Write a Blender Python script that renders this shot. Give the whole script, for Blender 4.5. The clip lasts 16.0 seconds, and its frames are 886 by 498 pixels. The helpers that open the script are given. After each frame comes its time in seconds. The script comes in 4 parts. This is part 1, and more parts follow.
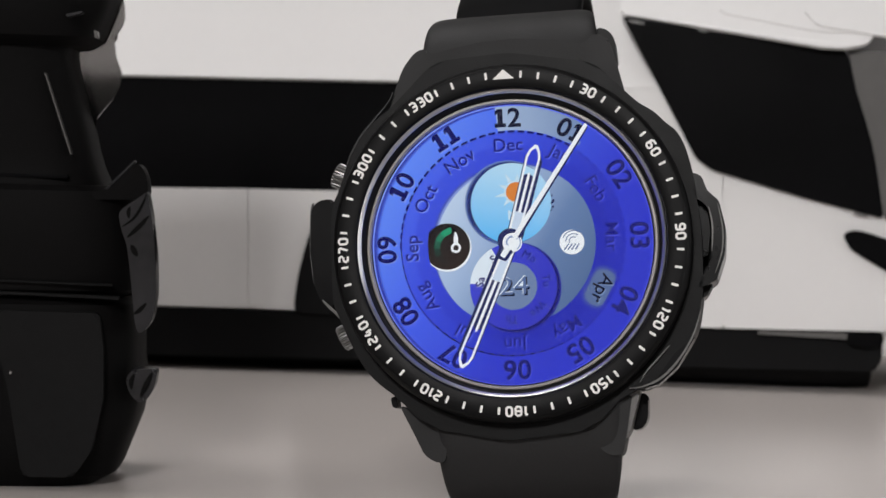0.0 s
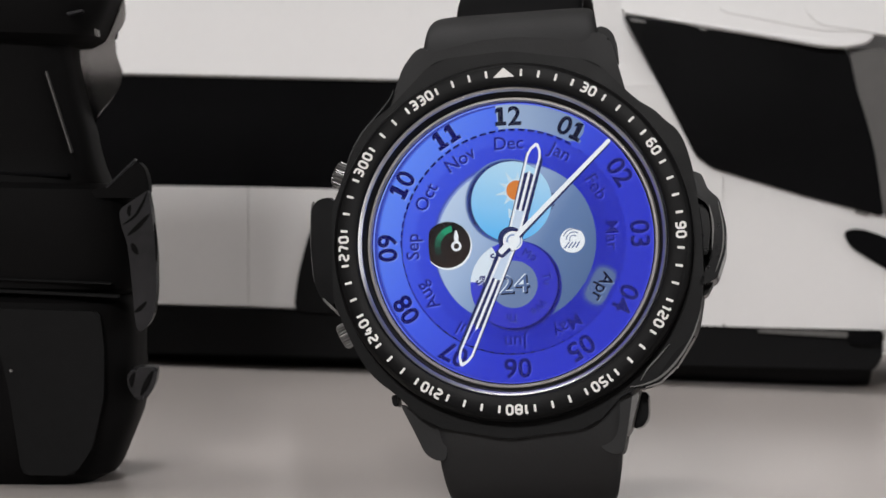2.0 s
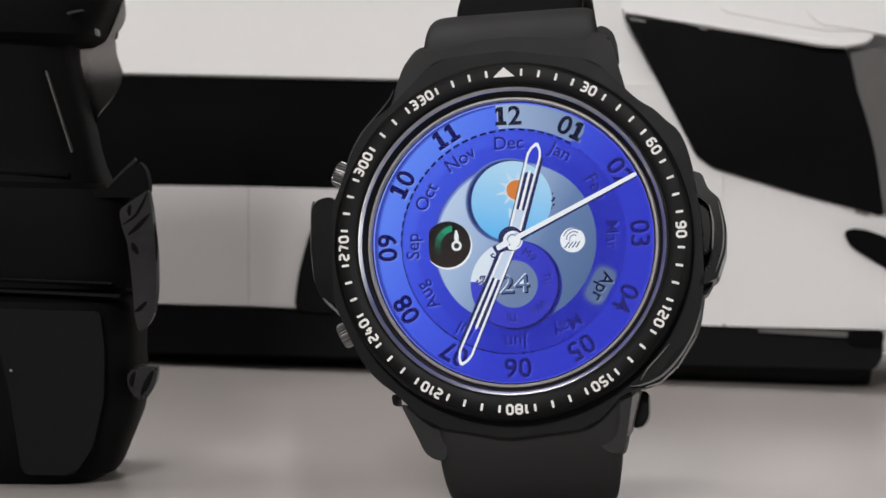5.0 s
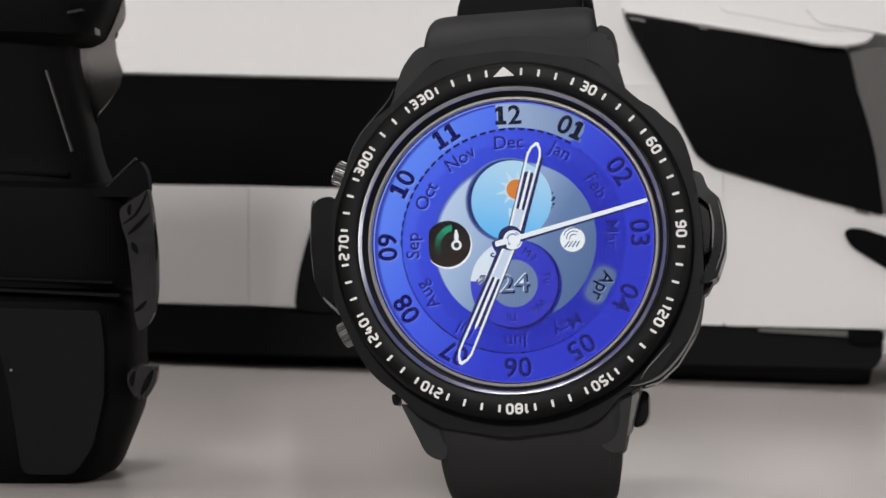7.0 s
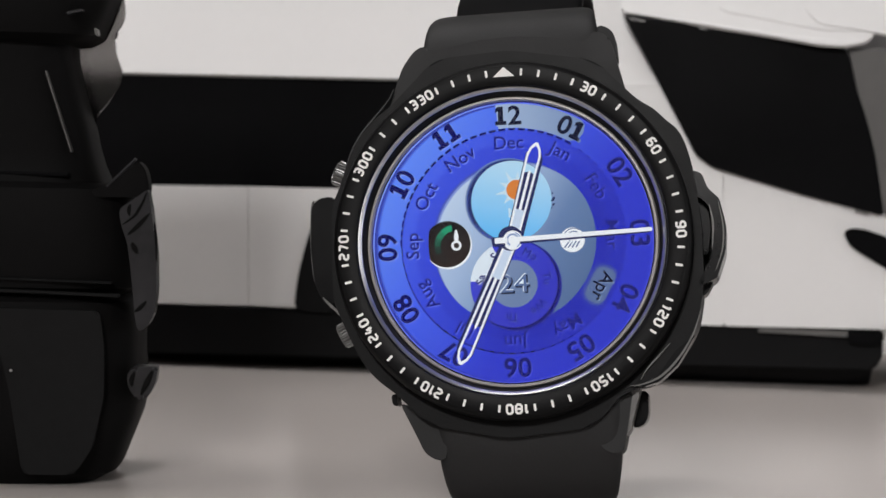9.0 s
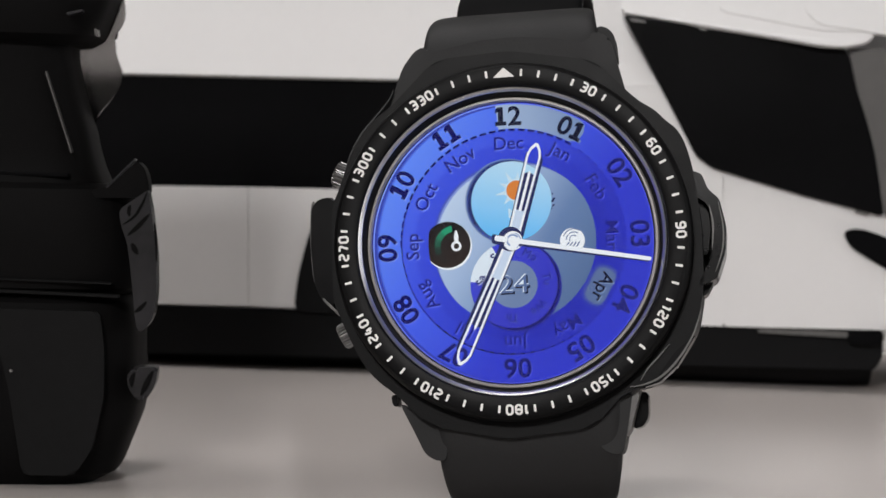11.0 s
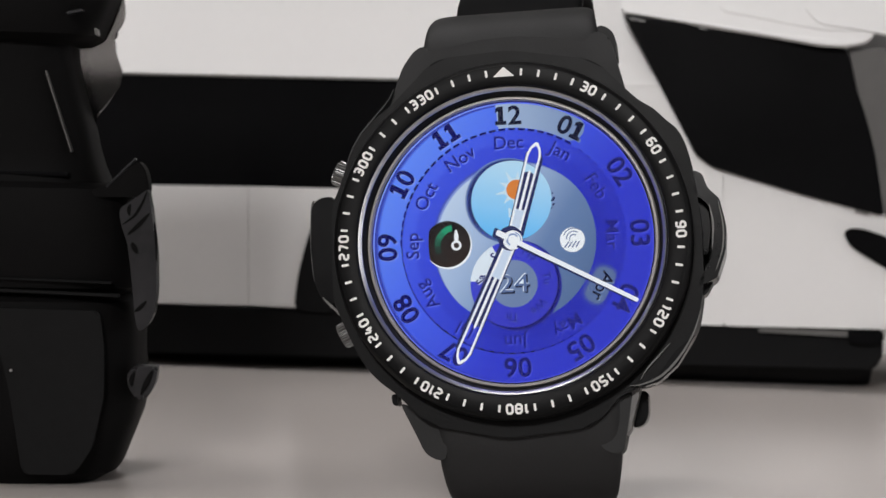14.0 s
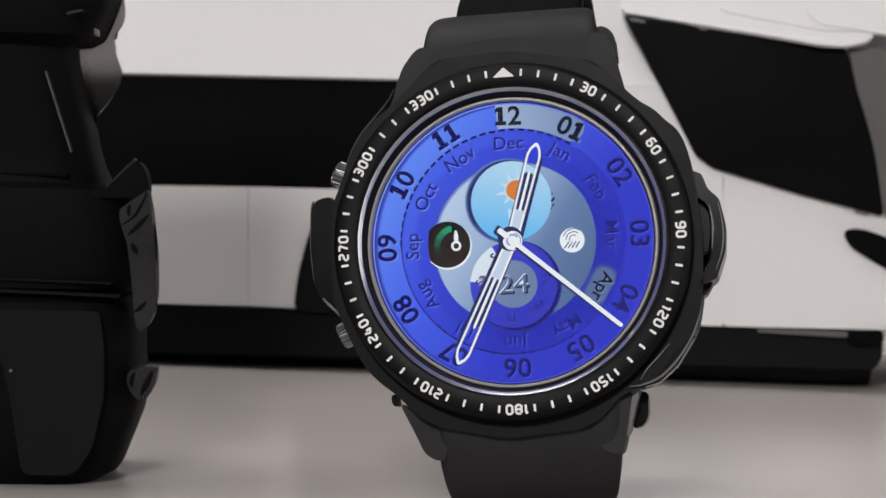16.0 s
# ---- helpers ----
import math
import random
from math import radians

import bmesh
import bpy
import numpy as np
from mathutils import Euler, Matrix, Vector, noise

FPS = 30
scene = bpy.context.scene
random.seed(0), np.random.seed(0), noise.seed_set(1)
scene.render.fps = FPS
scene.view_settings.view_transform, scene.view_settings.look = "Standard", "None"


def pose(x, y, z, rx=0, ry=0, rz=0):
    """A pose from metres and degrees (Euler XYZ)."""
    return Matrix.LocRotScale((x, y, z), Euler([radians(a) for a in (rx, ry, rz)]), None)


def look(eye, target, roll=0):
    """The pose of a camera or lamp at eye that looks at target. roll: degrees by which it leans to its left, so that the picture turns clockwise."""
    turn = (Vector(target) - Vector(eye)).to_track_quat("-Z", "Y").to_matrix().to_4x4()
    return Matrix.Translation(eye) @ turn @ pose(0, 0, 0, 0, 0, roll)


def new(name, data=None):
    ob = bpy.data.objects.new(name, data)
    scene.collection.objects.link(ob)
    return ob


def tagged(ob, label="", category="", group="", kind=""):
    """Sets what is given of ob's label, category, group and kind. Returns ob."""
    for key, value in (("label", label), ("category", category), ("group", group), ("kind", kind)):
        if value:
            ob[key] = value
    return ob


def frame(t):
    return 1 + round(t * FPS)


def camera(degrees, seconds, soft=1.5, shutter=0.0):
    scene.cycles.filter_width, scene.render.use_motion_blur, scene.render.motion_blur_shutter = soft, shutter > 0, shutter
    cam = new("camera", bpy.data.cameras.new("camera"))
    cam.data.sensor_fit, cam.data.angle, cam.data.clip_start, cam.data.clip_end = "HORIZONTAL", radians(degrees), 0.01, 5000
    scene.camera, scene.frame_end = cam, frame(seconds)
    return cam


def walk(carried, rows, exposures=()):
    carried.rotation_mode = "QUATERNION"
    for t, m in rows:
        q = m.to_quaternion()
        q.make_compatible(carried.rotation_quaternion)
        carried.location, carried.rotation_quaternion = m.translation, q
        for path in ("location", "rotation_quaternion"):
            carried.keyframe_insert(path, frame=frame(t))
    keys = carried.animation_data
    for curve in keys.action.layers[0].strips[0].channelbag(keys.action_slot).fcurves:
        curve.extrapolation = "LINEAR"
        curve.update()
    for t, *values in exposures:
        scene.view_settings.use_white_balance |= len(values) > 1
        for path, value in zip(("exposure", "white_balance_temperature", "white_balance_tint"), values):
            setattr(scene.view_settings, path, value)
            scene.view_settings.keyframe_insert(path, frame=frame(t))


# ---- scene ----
cam = camera(25, 16.0, soft=1.5)
# close focus on the watch leaves what stands behind it a little soft
cam.data.dof.use_dof, cam.data.dof.focus_distance, cam.data.dof.aperture_fstop = True, 0.259, 64.0
EYE = (0, -0.2, 0.05014)


def aim(t, up, side=0.0):
    """A row of the path: a small nod (degrees up and to the right) about the resting pose."""
    return t, Matrix.Translation(EYE) @ pose(0, 0, 0, 87.319 + up, 0, -side) @ pose(0, 0, 0, 0, 0, 1.4)


walk(cam, [aim(0, 0.06, 0.011), aim(0.3, 0.044, 0.011), aim(0.6, 0.029, 0.005), aim(1.0, 0.019, -0.005), aim(1.5, 0.012, -0.005),
           aim(2.5, 0.011, 0.005), aim(4.0, 0.011, -0.005), aim(6.5, -0.016, -0.005), aim(8.5, -0.016, 0.005), aim(9.0, -0.006, 0.0), aim(11.5, 0.011, 0.0),
           aim(12.5, 0.006, 0.005), aim(13.5, -0.013, -0.005), aim(14.5, 0.0, 0.005), aim(15.0, 0.006, 0.005), aim(16.0, 0.005, 0.005)])

# ---- light: added windows out of view: roof over the table, small behind camera, right ----
world = bpy.data.worlds.new("sky")
scene.world = world
world.use_nodes = True
sky = world.node_tree.nodes.new("ShaderNodeTexSky")
sky.sky_type, sky.sun_disc, sky.sun_elevation, sky.sun_rotation = "NISHITA", False, radians(50), radians(140)
world.node_tree.links.new(sky.outputs[0], world.node_tree.nodes["Background"].inputs[0])
world.node_tree.nodes["Background"].inputs[1].default_value = 0.08
scene.view_settings.exposure = -0.12


def window_light(name, where, toward, w, h, watts, color):
    lamp = bpy.data.lights.new(name, "AREA")
    lamp.shape, lamp.size, lamp.size_y, lamp.energy, lamp.color = "RECTANGLE", w, h, watts, color
    ob = new(name, lamp)
    ob.matrix_world = look(where, toward)


window_light("unseen_roof_daylight", (-0.6, 0.25, 1.92), (-0.6, 0.25, 0), 1.2, 0.6, 19, (1.0, 0.972, 0.96))
window_light("unseen_south_daylight", (-0.32, -1.54, 0.91), (-0.32, 0, 0.91), 0.34, 0.3, 22, (1.0, 0.972, 0.96))
window_light("unseen_side_daylight", (1.62, -0.45, 0.45), (0, -0.45, 0.45), 0.8, 0.8, 6, (1.0, 0.972, 0.96))

# ---- materials ----


def mat(name, color, rough=0.5, metal=0.0, vary=0.12, scale=900.0, bump=0.1, stain=60.0, coat=0.0, spec=0.5, alpha=0.0, sharp=0.35, even=False):
    """A surface with grain at a fine scale, faint stains at a coarse one, and a fine relief."""
    m = bpy.data.materials.new(name)
    m.use_nodes = True
    nt = m.node_tree
    b = nt.nodes["Principled BSDF"]
    co = nt.nodes.new("ShaderNodeTexCoord")
    fine, coarse = nt.nodes.new("ShaderNodeTexNoise"), nt.nodes.new("ShaderNodeTexNoise")
    fine.inputs["Scale"].default_value, fine.inputs["Detail"].default_value = scale, 4
    coarse.inputs["Scale"].default_value, coarse.inputs["Detail"].default_value = stain, 3
    nt.links.new(co.outputs["Object"], fine.inputs["Vector"])
    nt.links.new(co.outputs["Object"], coarse.inputs["Vector"])
    mix = nt.nodes.new("ShaderNodeMix")
    mix.inputs[0].default_value = 0.6
    nt.links.new(fine.outputs["Fac"], mix.inputs[2])
    nt.links.new(coarse.outputs["Fac"], mix.inputs[3])
    ramp = nt.nodes.new("ShaderNodeValToRGB")
    ramp.color_ramp.elements[0].position, ramp.color_ramp.elements[1].position = 0.5 - sharp, 0.5 + sharp
    ramp.color_ramp.elements[0].color = (*[c * (1 - vary) for c in color], 1)
    ramp.color_ramp.elements[1].color = (*[min(1, c * (1 + vary)) for c in color], 1)
    nt.links.new(mix.outputs[0], ramp.inputs[0])
    nt.links.new(ramp.outputs[0], b.inputs["Base Color"])
    rr = nt.nodes.new("ShaderNodeMapRange")
    rr.inputs["To Min"].default_value, rr.inputs["To Max"].default_value = max(0.02, rough * 0.8), min(1, rough * 1.2)
    nt.links.new(coarse.outputs["Fac"], rr.inputs["Value"])
    if even:
        b.inputs["Roughness"].default_value = rough
    else:
        nt.links.new(rr.outputs[0], b.inputs["Roughness"])
    b.inputs["Metallic"].default_value, b.inputs["Coat Weight"].default_value = metal, coat
    b.inputs["Specular IOR Level"].default_value = spec
    b.inputs["Transmission Weight"].default_value = alpha
    if bump:
        bp = nt.nodes.new("ShaderNodeBump")
        bp.inputs["Strength"].default_value, bp.inputs["Distance"].default_value = bump, 0.0001
        nt.links.new(fine.outputs["Fac"], bp.inputs["Height"])
        nt.links.new(bp.outputs[0], b.inputs["Normal"])
    return m


def srgb(r, g, b):
    return tuple((c / 255 / 12.92) if c < 10.3 else ((c / 255 + 0.055) / 1.055) ** 2.4 for c in (r, g, b))


def lit(name, stops, axis=(1, 0, 0), reach=18.0):
    """A lit picture element of the display; its colour runs along an axis of the dial from -reach to reach (mm)."""
    m = bpy.data.materials.new(name)
    m.use_nodes = True
    nt = m.node_tree
    nt.nodes.clear()
    out, em = nt.nodes.new("ShaderNodeOutputMaterial"), nt.nodes.new("ShaderNodeEmission")
    nt.links.new(em.outputs[0], out.inputs[0])
    em.inputs[1].default_value = 1.0
    if len(stops) == 1:
        em.inputs[0].default_value = (*srgb(*stops[0]), 1)
        return m
    co, dot, rng = nt.nodes.new("ShaderNodeTexCoord"), nt.nodes.new("ShaderNodeVectorMath"), nt.nodes.new("ShaderNodeMapRange")
    dot.operation = "DOT_PRODUCT"
    dot.inputs[1].default_value = axis
    nt.links.new(co.outputs["Object"], dot.inputs[0])
    rng.inputs["From Min"].default_value, rng.inputs["From Max"].default_value = -reach * 0.001, reach * 0.001
    nt.links.new(dot.outputs["Value"], rng.inputs["Value"])
    ramp = nt.nodes.new("ShaderNodeValToRGB")
    for i, c in enumerate(stops):
        e = ramp.color_ramp.elements[i] if i < 2 else ramp.color_ramp.elements.new(1)
        e.position = i / (len(stops) - 1)
        e.color = (*srgb(*c), 1)
    nt.links.new(rng.outputs[0], ramp.inputs[0])
    nt.links.new(ramp.outputs[0], em.inputs[0])
    return m


TABLE = mat("table_laminate", (0.57, 0.525, 0.5), 0.21, vary=0.02, scale=60, bump=0.0, stain=9, even=True)
WALL = mat("painted_wall", (0.42, 0.41, 0.395), 0.8, vary=0.05, scale=60, bump=0.1, stain=2)
WOODFLOOR = mat("floor_boards", (0.22, 0.16, 0.11), 0.5, vary=0.3, scale=20, stain=3)
WHITE = mat("white_plastic", (0.745, 0.738, 0.738), 0.38, vary=0.025, scale=500, bump=0.04, stain=25)
GLOSS = mat("glossy_black_plastic", (0.0045, 0.0045, 0.005), 0.16, vary=0.3, scale=500, bump=0.02, stain=40, spec=0.06)
GUARD = mat("polished_black_guard", (0.004, 0.004, 0.0044), 0.22, vary=0.3, scale=900, bump=0.02, stain=90, spec=0.14)
FOOT = mat("satin_black_foot", (0.0105, 0.0105, 0.0108), 0.6, vary=0.3, scale=700, bump=0.1, stain=50, spec=0.05)
MATTE = mat("matte_black_plastic", (0.011, 0.011, 0.012), 0.5, vary=0.25, scale=1500, bump=0.15, stain=80, spec=0.35)
RUBBER = mat("black_silicone", (0.0105, 0.0105, 0.011), 0.58, vary=0.25, scale=2500, bump=0.25, stain=120, spec=0.3)
CASE = mat("black_resin", (0.0047, 0.0047, 0.005), 0.42, vary=0.25, scale=2200, bump=0.2, stain=150, spec=0.1)
BEZEL = mat("black_coated_bezel", (0.0042, 0.0042, 0.0045), 0.42, vary=0.25, scale=2500, bump=0.12, stain=150, spec=0.09)
STEEL = mat("brushed_steel", (0.42, 0.4, 0.39), 0.5, 0.4, vary=0.1, scale=3000, bump=0.1, stain=200)
DARKSTEEL = mat("dark_steel", (0.24, 0.24, 0.24), 0.35, 1.0, vary=0.2, scale=3000, bump=0.1, stain=200)
INK = mat("white_bezel_print", (0.88, 0.87, 0.85), 0.6, vary=0.05, scale=3000, bump=0.1, stain=400)
BASE = mat("matte_black_base", (0.0078, 0.0078, 0.0082), 0.6, vary=0.25, scale=500, bump=0.08, stain=40, spec=0.05)
# white side that turns from the light, its shade painted as grey
PILLAR = mat("shaded_white_pillar", (0.07, 0.066, 0.063), 0.5, vary=0.15, scale=300, bump=0.05, stain=30)
GREYTRIM = mat("grey_trim", (0.09, 0.086, 0.082), 0.4, vary=0.1, scale=900, bump=0.05)
DEVICE = mat("black_housing_plastic", (0.0042, 0.004, 0.0041), 0.6, vary=0.3, scale=700, bump=0.1, stain=60, spec=0.05)
# band silicone with the shade behind the watch put into its colour
BAND = mat("shaded_band_silicone", (0.0025, 0.0025, 0.0028), 0.6, vary=0.2, scale=2500, bump=0.2, stain=120, spec=0.05)
LIP = mat("polished_lip", (0.55, 0.54, 0.53), 0.3, 1.0, vary=0.05, scale=3000, bump=0.02, stain=200)
# black plastic, greyed and mottled in place of reflections and glints
SIDE = mat("painted_sheen_plastic", (0.019, 0.0185, 0.0205), 0.3, vary=0.5, scale=420, bump=0.15, stain=110, spec=0.3, sharp=0.2)
SMOKE = mat("smoked_clear_plastic", (0.21, 0.20, 0.195), 0.12, vary=0.05, scale=500, bump=0.02, alpha=1.0)
GLASS = mat("clear_glass", (1, 1, 1), 0.02, vary=0.0, bump=0.0, alpha=1.0, spec=0.3)

DIAG = (0.82, 0, -0.57)
BLUE_OUTER = lit("screen_blue_outer", [(100, 142, 255), (70, 98, 240), (50, 62, 210), (46, 56, 204)], DIAG)
BLUE_INNER = lit("screen_blue_inner", [(70, 96, 238), (52, 70, 218), (38, 47, 186), (37, 45, 178)], DIAG)
BLUE_MID = lit("screen_blue_mid", [(80, 110, 246), (58, 78, 226), (41, 51, 192), (40, 48, 186)], DIAG)
BLUE_EDGE = lit("screen_blue_rim", [(46, 52, 168), (44, 48, 164), (40, 40, 148), (38, 38, 142)], DIAG)
BLUE_DAY = lit("screen_blue_day", [(70, 78, 218), (54, 58, 196)], DIAG, 6)
SLATE = lit("screen_slate", [(196, 216, 242), (164, 188, 224), (104, 132, 178), (86, 112, 156)], DIAG, 11)
SLATE_HI = lit("screen_slate_light", [(190, 212, 240), (124, 148, 190)], (1, 0, 0), 9)
MARK = lit("screen_slate_mark", [(92, 114, 160)])
MARK_SOFT = lit("screen_slate_mark_soft", [(72, 88, 168)])
MARK_EDGE = lit("screen_slate_mark_edge", [(54, 66, 178)])
DATE = lit("screen_date", [(142, 162, 198), (112, 134, 174)], DIAG, 4)
EMBOSS = lit("screen_ridge", [(140, 168, 255), (98, 118, 248), (76, 86, 232), (74, 82, 226)], DIAG)
NAVY = lit("screen_navy", [(8, 12, 92), (14, 16, 100), (25, 28, 118), (28, 31, 124)], DIAG)
NAVY_SOFT = lit("screen_navy_soft", [(26, 34, 138), (28, 34, 142), (28, 32, 136), (28, 32, 132)], DIAG)
NAVY_DEEP = lit("screen_navy_deep", [(22, 34, 84)])
DASH_SOFT = lit("screen_dash", [(50, 62, 190), (40, 46, 172), (40, 44, 170)], DIAG)
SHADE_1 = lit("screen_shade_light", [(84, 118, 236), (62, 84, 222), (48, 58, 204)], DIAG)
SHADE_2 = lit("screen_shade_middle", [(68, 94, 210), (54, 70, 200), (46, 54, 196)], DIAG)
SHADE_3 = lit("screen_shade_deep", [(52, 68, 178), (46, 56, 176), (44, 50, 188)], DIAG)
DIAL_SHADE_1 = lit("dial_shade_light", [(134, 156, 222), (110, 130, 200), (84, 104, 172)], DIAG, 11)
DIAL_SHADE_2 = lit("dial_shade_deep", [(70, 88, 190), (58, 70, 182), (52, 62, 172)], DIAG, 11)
WEATHER_SHADE_1 = lit("weather_shade_light", [(118, 142, 192), (88, 112, 166)], DIAG, 8)
WEATHER_SHADE_2 = lit("weather_shade_middle", [(70, 92, 158), (84, 112, 170)], DIAG, 6)
WEATHER_SHADE_3 = lit("weather_shade_deep", [(34, 50, 118), (110, 150, 206)], DIAG, 6)
DAY_SHADE_1 = lit("day_shade_light", [(84, 100, 190), (36, 40, 150)], DIAG, 6)
DAY_SHADE_2 = lit("day_shade_deep", [(56, 64, 180), (24, 26, 112)], DIAG, 6)
DAY_RIDGE = lit("day_ridge", [(92, 104, 226)])
DAY_INK = lit("day_ink", [(28, 32, 138)])
INKDARK = lit("screen_ink", [(14, 20, 48)])
PALE = lit("screen_pale", [(226, 238, 250)])
SUNRAY = lit("screen_sun_ray", [(206, 230, 248)])
WHITE_LIT = lit("screen_white", [(244, 249, 255)])
HANDFILL = lit("screen_hand_fill", [(204, 220, 242)])
HAND_GREY = lit("screen_hand_grey", [(140, 162, 206)])
HANDDARK = lit("screen_hand_dark", [(34, 42, 92)])
SKYBLUE = lit("screen_sky", [(64, 164, 252), (96, 190, 252), (188, 226, 250)], (0.2, 0, 1), 11)
ORANGE = lit("screen_orange", [(222, 132, 62)])
GAUGE = lit("screen_gauge", [(24, 22, 26), (48, 38, 36)], (0, 0, -1), 4)
GAUGE_INK = lit("screen_gauge_ink", [(16, 16, 24)])
GAUGE_ARC = lit("screen_gauge_arc", [(40, 36, 36)])
GREEN = lit("screen_green", [(40, 158, 116)])
GREEN_MID = lit("screen_green_mid", [(38, 126, 96)])
GREEN_DIM = lit("screen_green_dim", [(34, 92, 74)])
GREEN_DARK = lit("screen_green_dark", [(36, 60, 54)])

# ---- mesh helpers (millimetres in, metres out) ----
MM = 0.001


def finish(bm, smooth=True):
    bmesh.ops.recalc_face_normals(bm, faces=bm.faces[:])
    for f in bm.faces:
        f.smooth = smooth
    if smooth:
        for e in bm.edges:
            if len(e.link_faces) == 2 and e.calc_face_angle(0) > radians(32):
                e.smooth = False
    return bm


def part(name, bm, material, parent=None, label="", m=None):
    me = bpy.data.meshes.new(name)
    bm.to_mesh(me)
    bm.free()
    me.materials.append(material)
    ob = new(name, me)
    ob.parent = parent
    if m is not None:
        ob.matrix_basis = m
    return tagged(ob, label=label)


def root(name, m, label, category, group=""):
    ob = new(name)
    ob.empty_display_size = 0.01
    ob.matrix_basis = m
    return tagged(ob, label, category, group)


def fillet(pts, r, n=4):
    """Rounds the corners of a closed outline by r."""
    out = []
    for i, p in enumerate(pts):
        p, a, b = Vector(p), Vector(pts[i - 1]), Vector(pts[(i + 1) % len(pts)])
        ra = min(r, (a - p).length * 0.45)
        rb = min(r, (b - p).length * 0.45)
        s, e = p + (a - p).normalized() * ra, p + (b - p).normalized() * rb
        for k in range(n + 1):
            t = k / n
            out.append(tuple((1 - t) ** 2 * s + 2 * t * (1 - t) * p + t * t * e))
    return out


def prism(pts, y0, y1, bevel=0.0, bm=None, seg=2):
    """An outline in x, z, filled from depth y0 to y1, with rounded edges."""
    bm = bm or bmesh.new()
    front = [bm.verts.new((x * MM, y0 * MM, z * MM)) for x, z in pts]
    back = [bm.verts.new((x * MM, y1 * MM, z * MM)) for x, z in pts]
    n = len(pts)
    a, b = bm.faces.new(front), bm.faces.new(back[::-1])
    for i in range(n):
        bm.faces.new((front[i], back[i], back[(i + 1) % n], front[(i + 1) % n]))
    if bevel:
        bmesh.ops.bevel(bm, geom=[e for f in (a, b) for e in f.edges], offset=bevel * MM, segments=seg, affect="EDGES", clamp_overlap=True)
    return finish(bm)


def lathe(profile, n=128, cx=0.0, cz=0.0, a0=0.0, a1=360.0, closed=True):
    """A profile of (radius, depth) turned about the depth axis; closed profiles make solid rings."""
    bm = bmesh.new()
    full = a1 - a0 >= 360
    rings = []
    for i in range(n if full else n + 1):
        a = radians(a0 + (a1 - a0) * i / n)
        rings.append([bm.verts.new(((cx + r * math.sin(a)) * MM, y * MM, (cz + r * math.cos(a)) * MM)) for r, y in profile])
    m = len(profile)
    for i in range(n):
        p, q = rings[i], rings[(i + 1) % len(rings)]
        for k in range(m if closed else m - 1):
            bm.faces.new((p[k], p[(k + 1) % m], q[(k + 1) % m], q[k]))
    if not full and closed:
        bm.faces.new(rings[0])
        bm.faces.new(rings[-1][::-1])
    return finish(bm)


def ribbon(pts, w, y0, y1):
    """A thin strip of half-width w along a line of points."""
    p = [Vector(q) for q in pts]
    fine = []
    for i in range(len(p) - 1):
        a, b, c, d = p[max(0, i - 1)], p[i], p[i + 1], p[min(len(p) - 1, i + 2)]
        for k in range(6):
            t = k / 6
            fine.append(0.5 * (2 * b + (c - a) * t + (2 * a - 5 * b + 4 * c - d) * t * t + (3 * b - a - 3 * c + d) * t ** 3))
    fine.append(p[-1])
    side = []
    for i, q in enumerate(fine):
        d = (fine[min(len(fine) - 1, i + 1)] - fine[max(0, i - 1)]).normalized()
        side.append(Vector((-d.y, d.x)) * (w * (0.25 + 0.75 * math.sin(math.pi * i / (len(fine) - 1)))))
    return prism([tuple(q - n) for q, n in zip(fine, side)] + [tuple(q + n) for q, n in reversed(list(zip(fine, side)))], y0, y1)


def disc(r, y, cx=0.0, cz=0.0, thick=0.03, n=96):
    return prism([(cx + r * math.sin(2 * math.pi * i / n), cz + r * math.cos(2 * math.pi * i / n)) for i in range(n)], y, y + thick)


def ring(r0, r1, y, cx=0.0, cz=0.0, a0=0.0, a1=360.0, thick=0.03, n=128):
    return lathe([(r0, y), (r1, y), (r1, y + thick), (r0, y + thick)], n, cx, cz, a0, a1)


def loft(rings, cap=True):
    bm = bmesh.new()
    vs = [[bm.verts.new(tuple(c * MM for c in p)) for p in r] for r in rings]
    n = len(rings[0])
    for a, b in zip(vs, vs[1:]):
        for i in range(n):
            bm.faces.new((a[i], a[(i + 1) % n], b[(i + 1) % n], b[i]))
    if cap:
        bm.faces.new(vs[0][::-1])
        bm.faces.new(vs[-1])
    return finish(bm)


def squircle(w, d, n=32, power=4.0):
    out = []
    for i in range(n):
        a = 2 * math.pi * i / n
        c, s = math.cos(a), math.sin(a)
        out.append((w / 2 * math.copysign(abs(c) ** (2 / power), c), d / 2 * math.copysign(abs(s) ** (2 / power), s)))
    return out


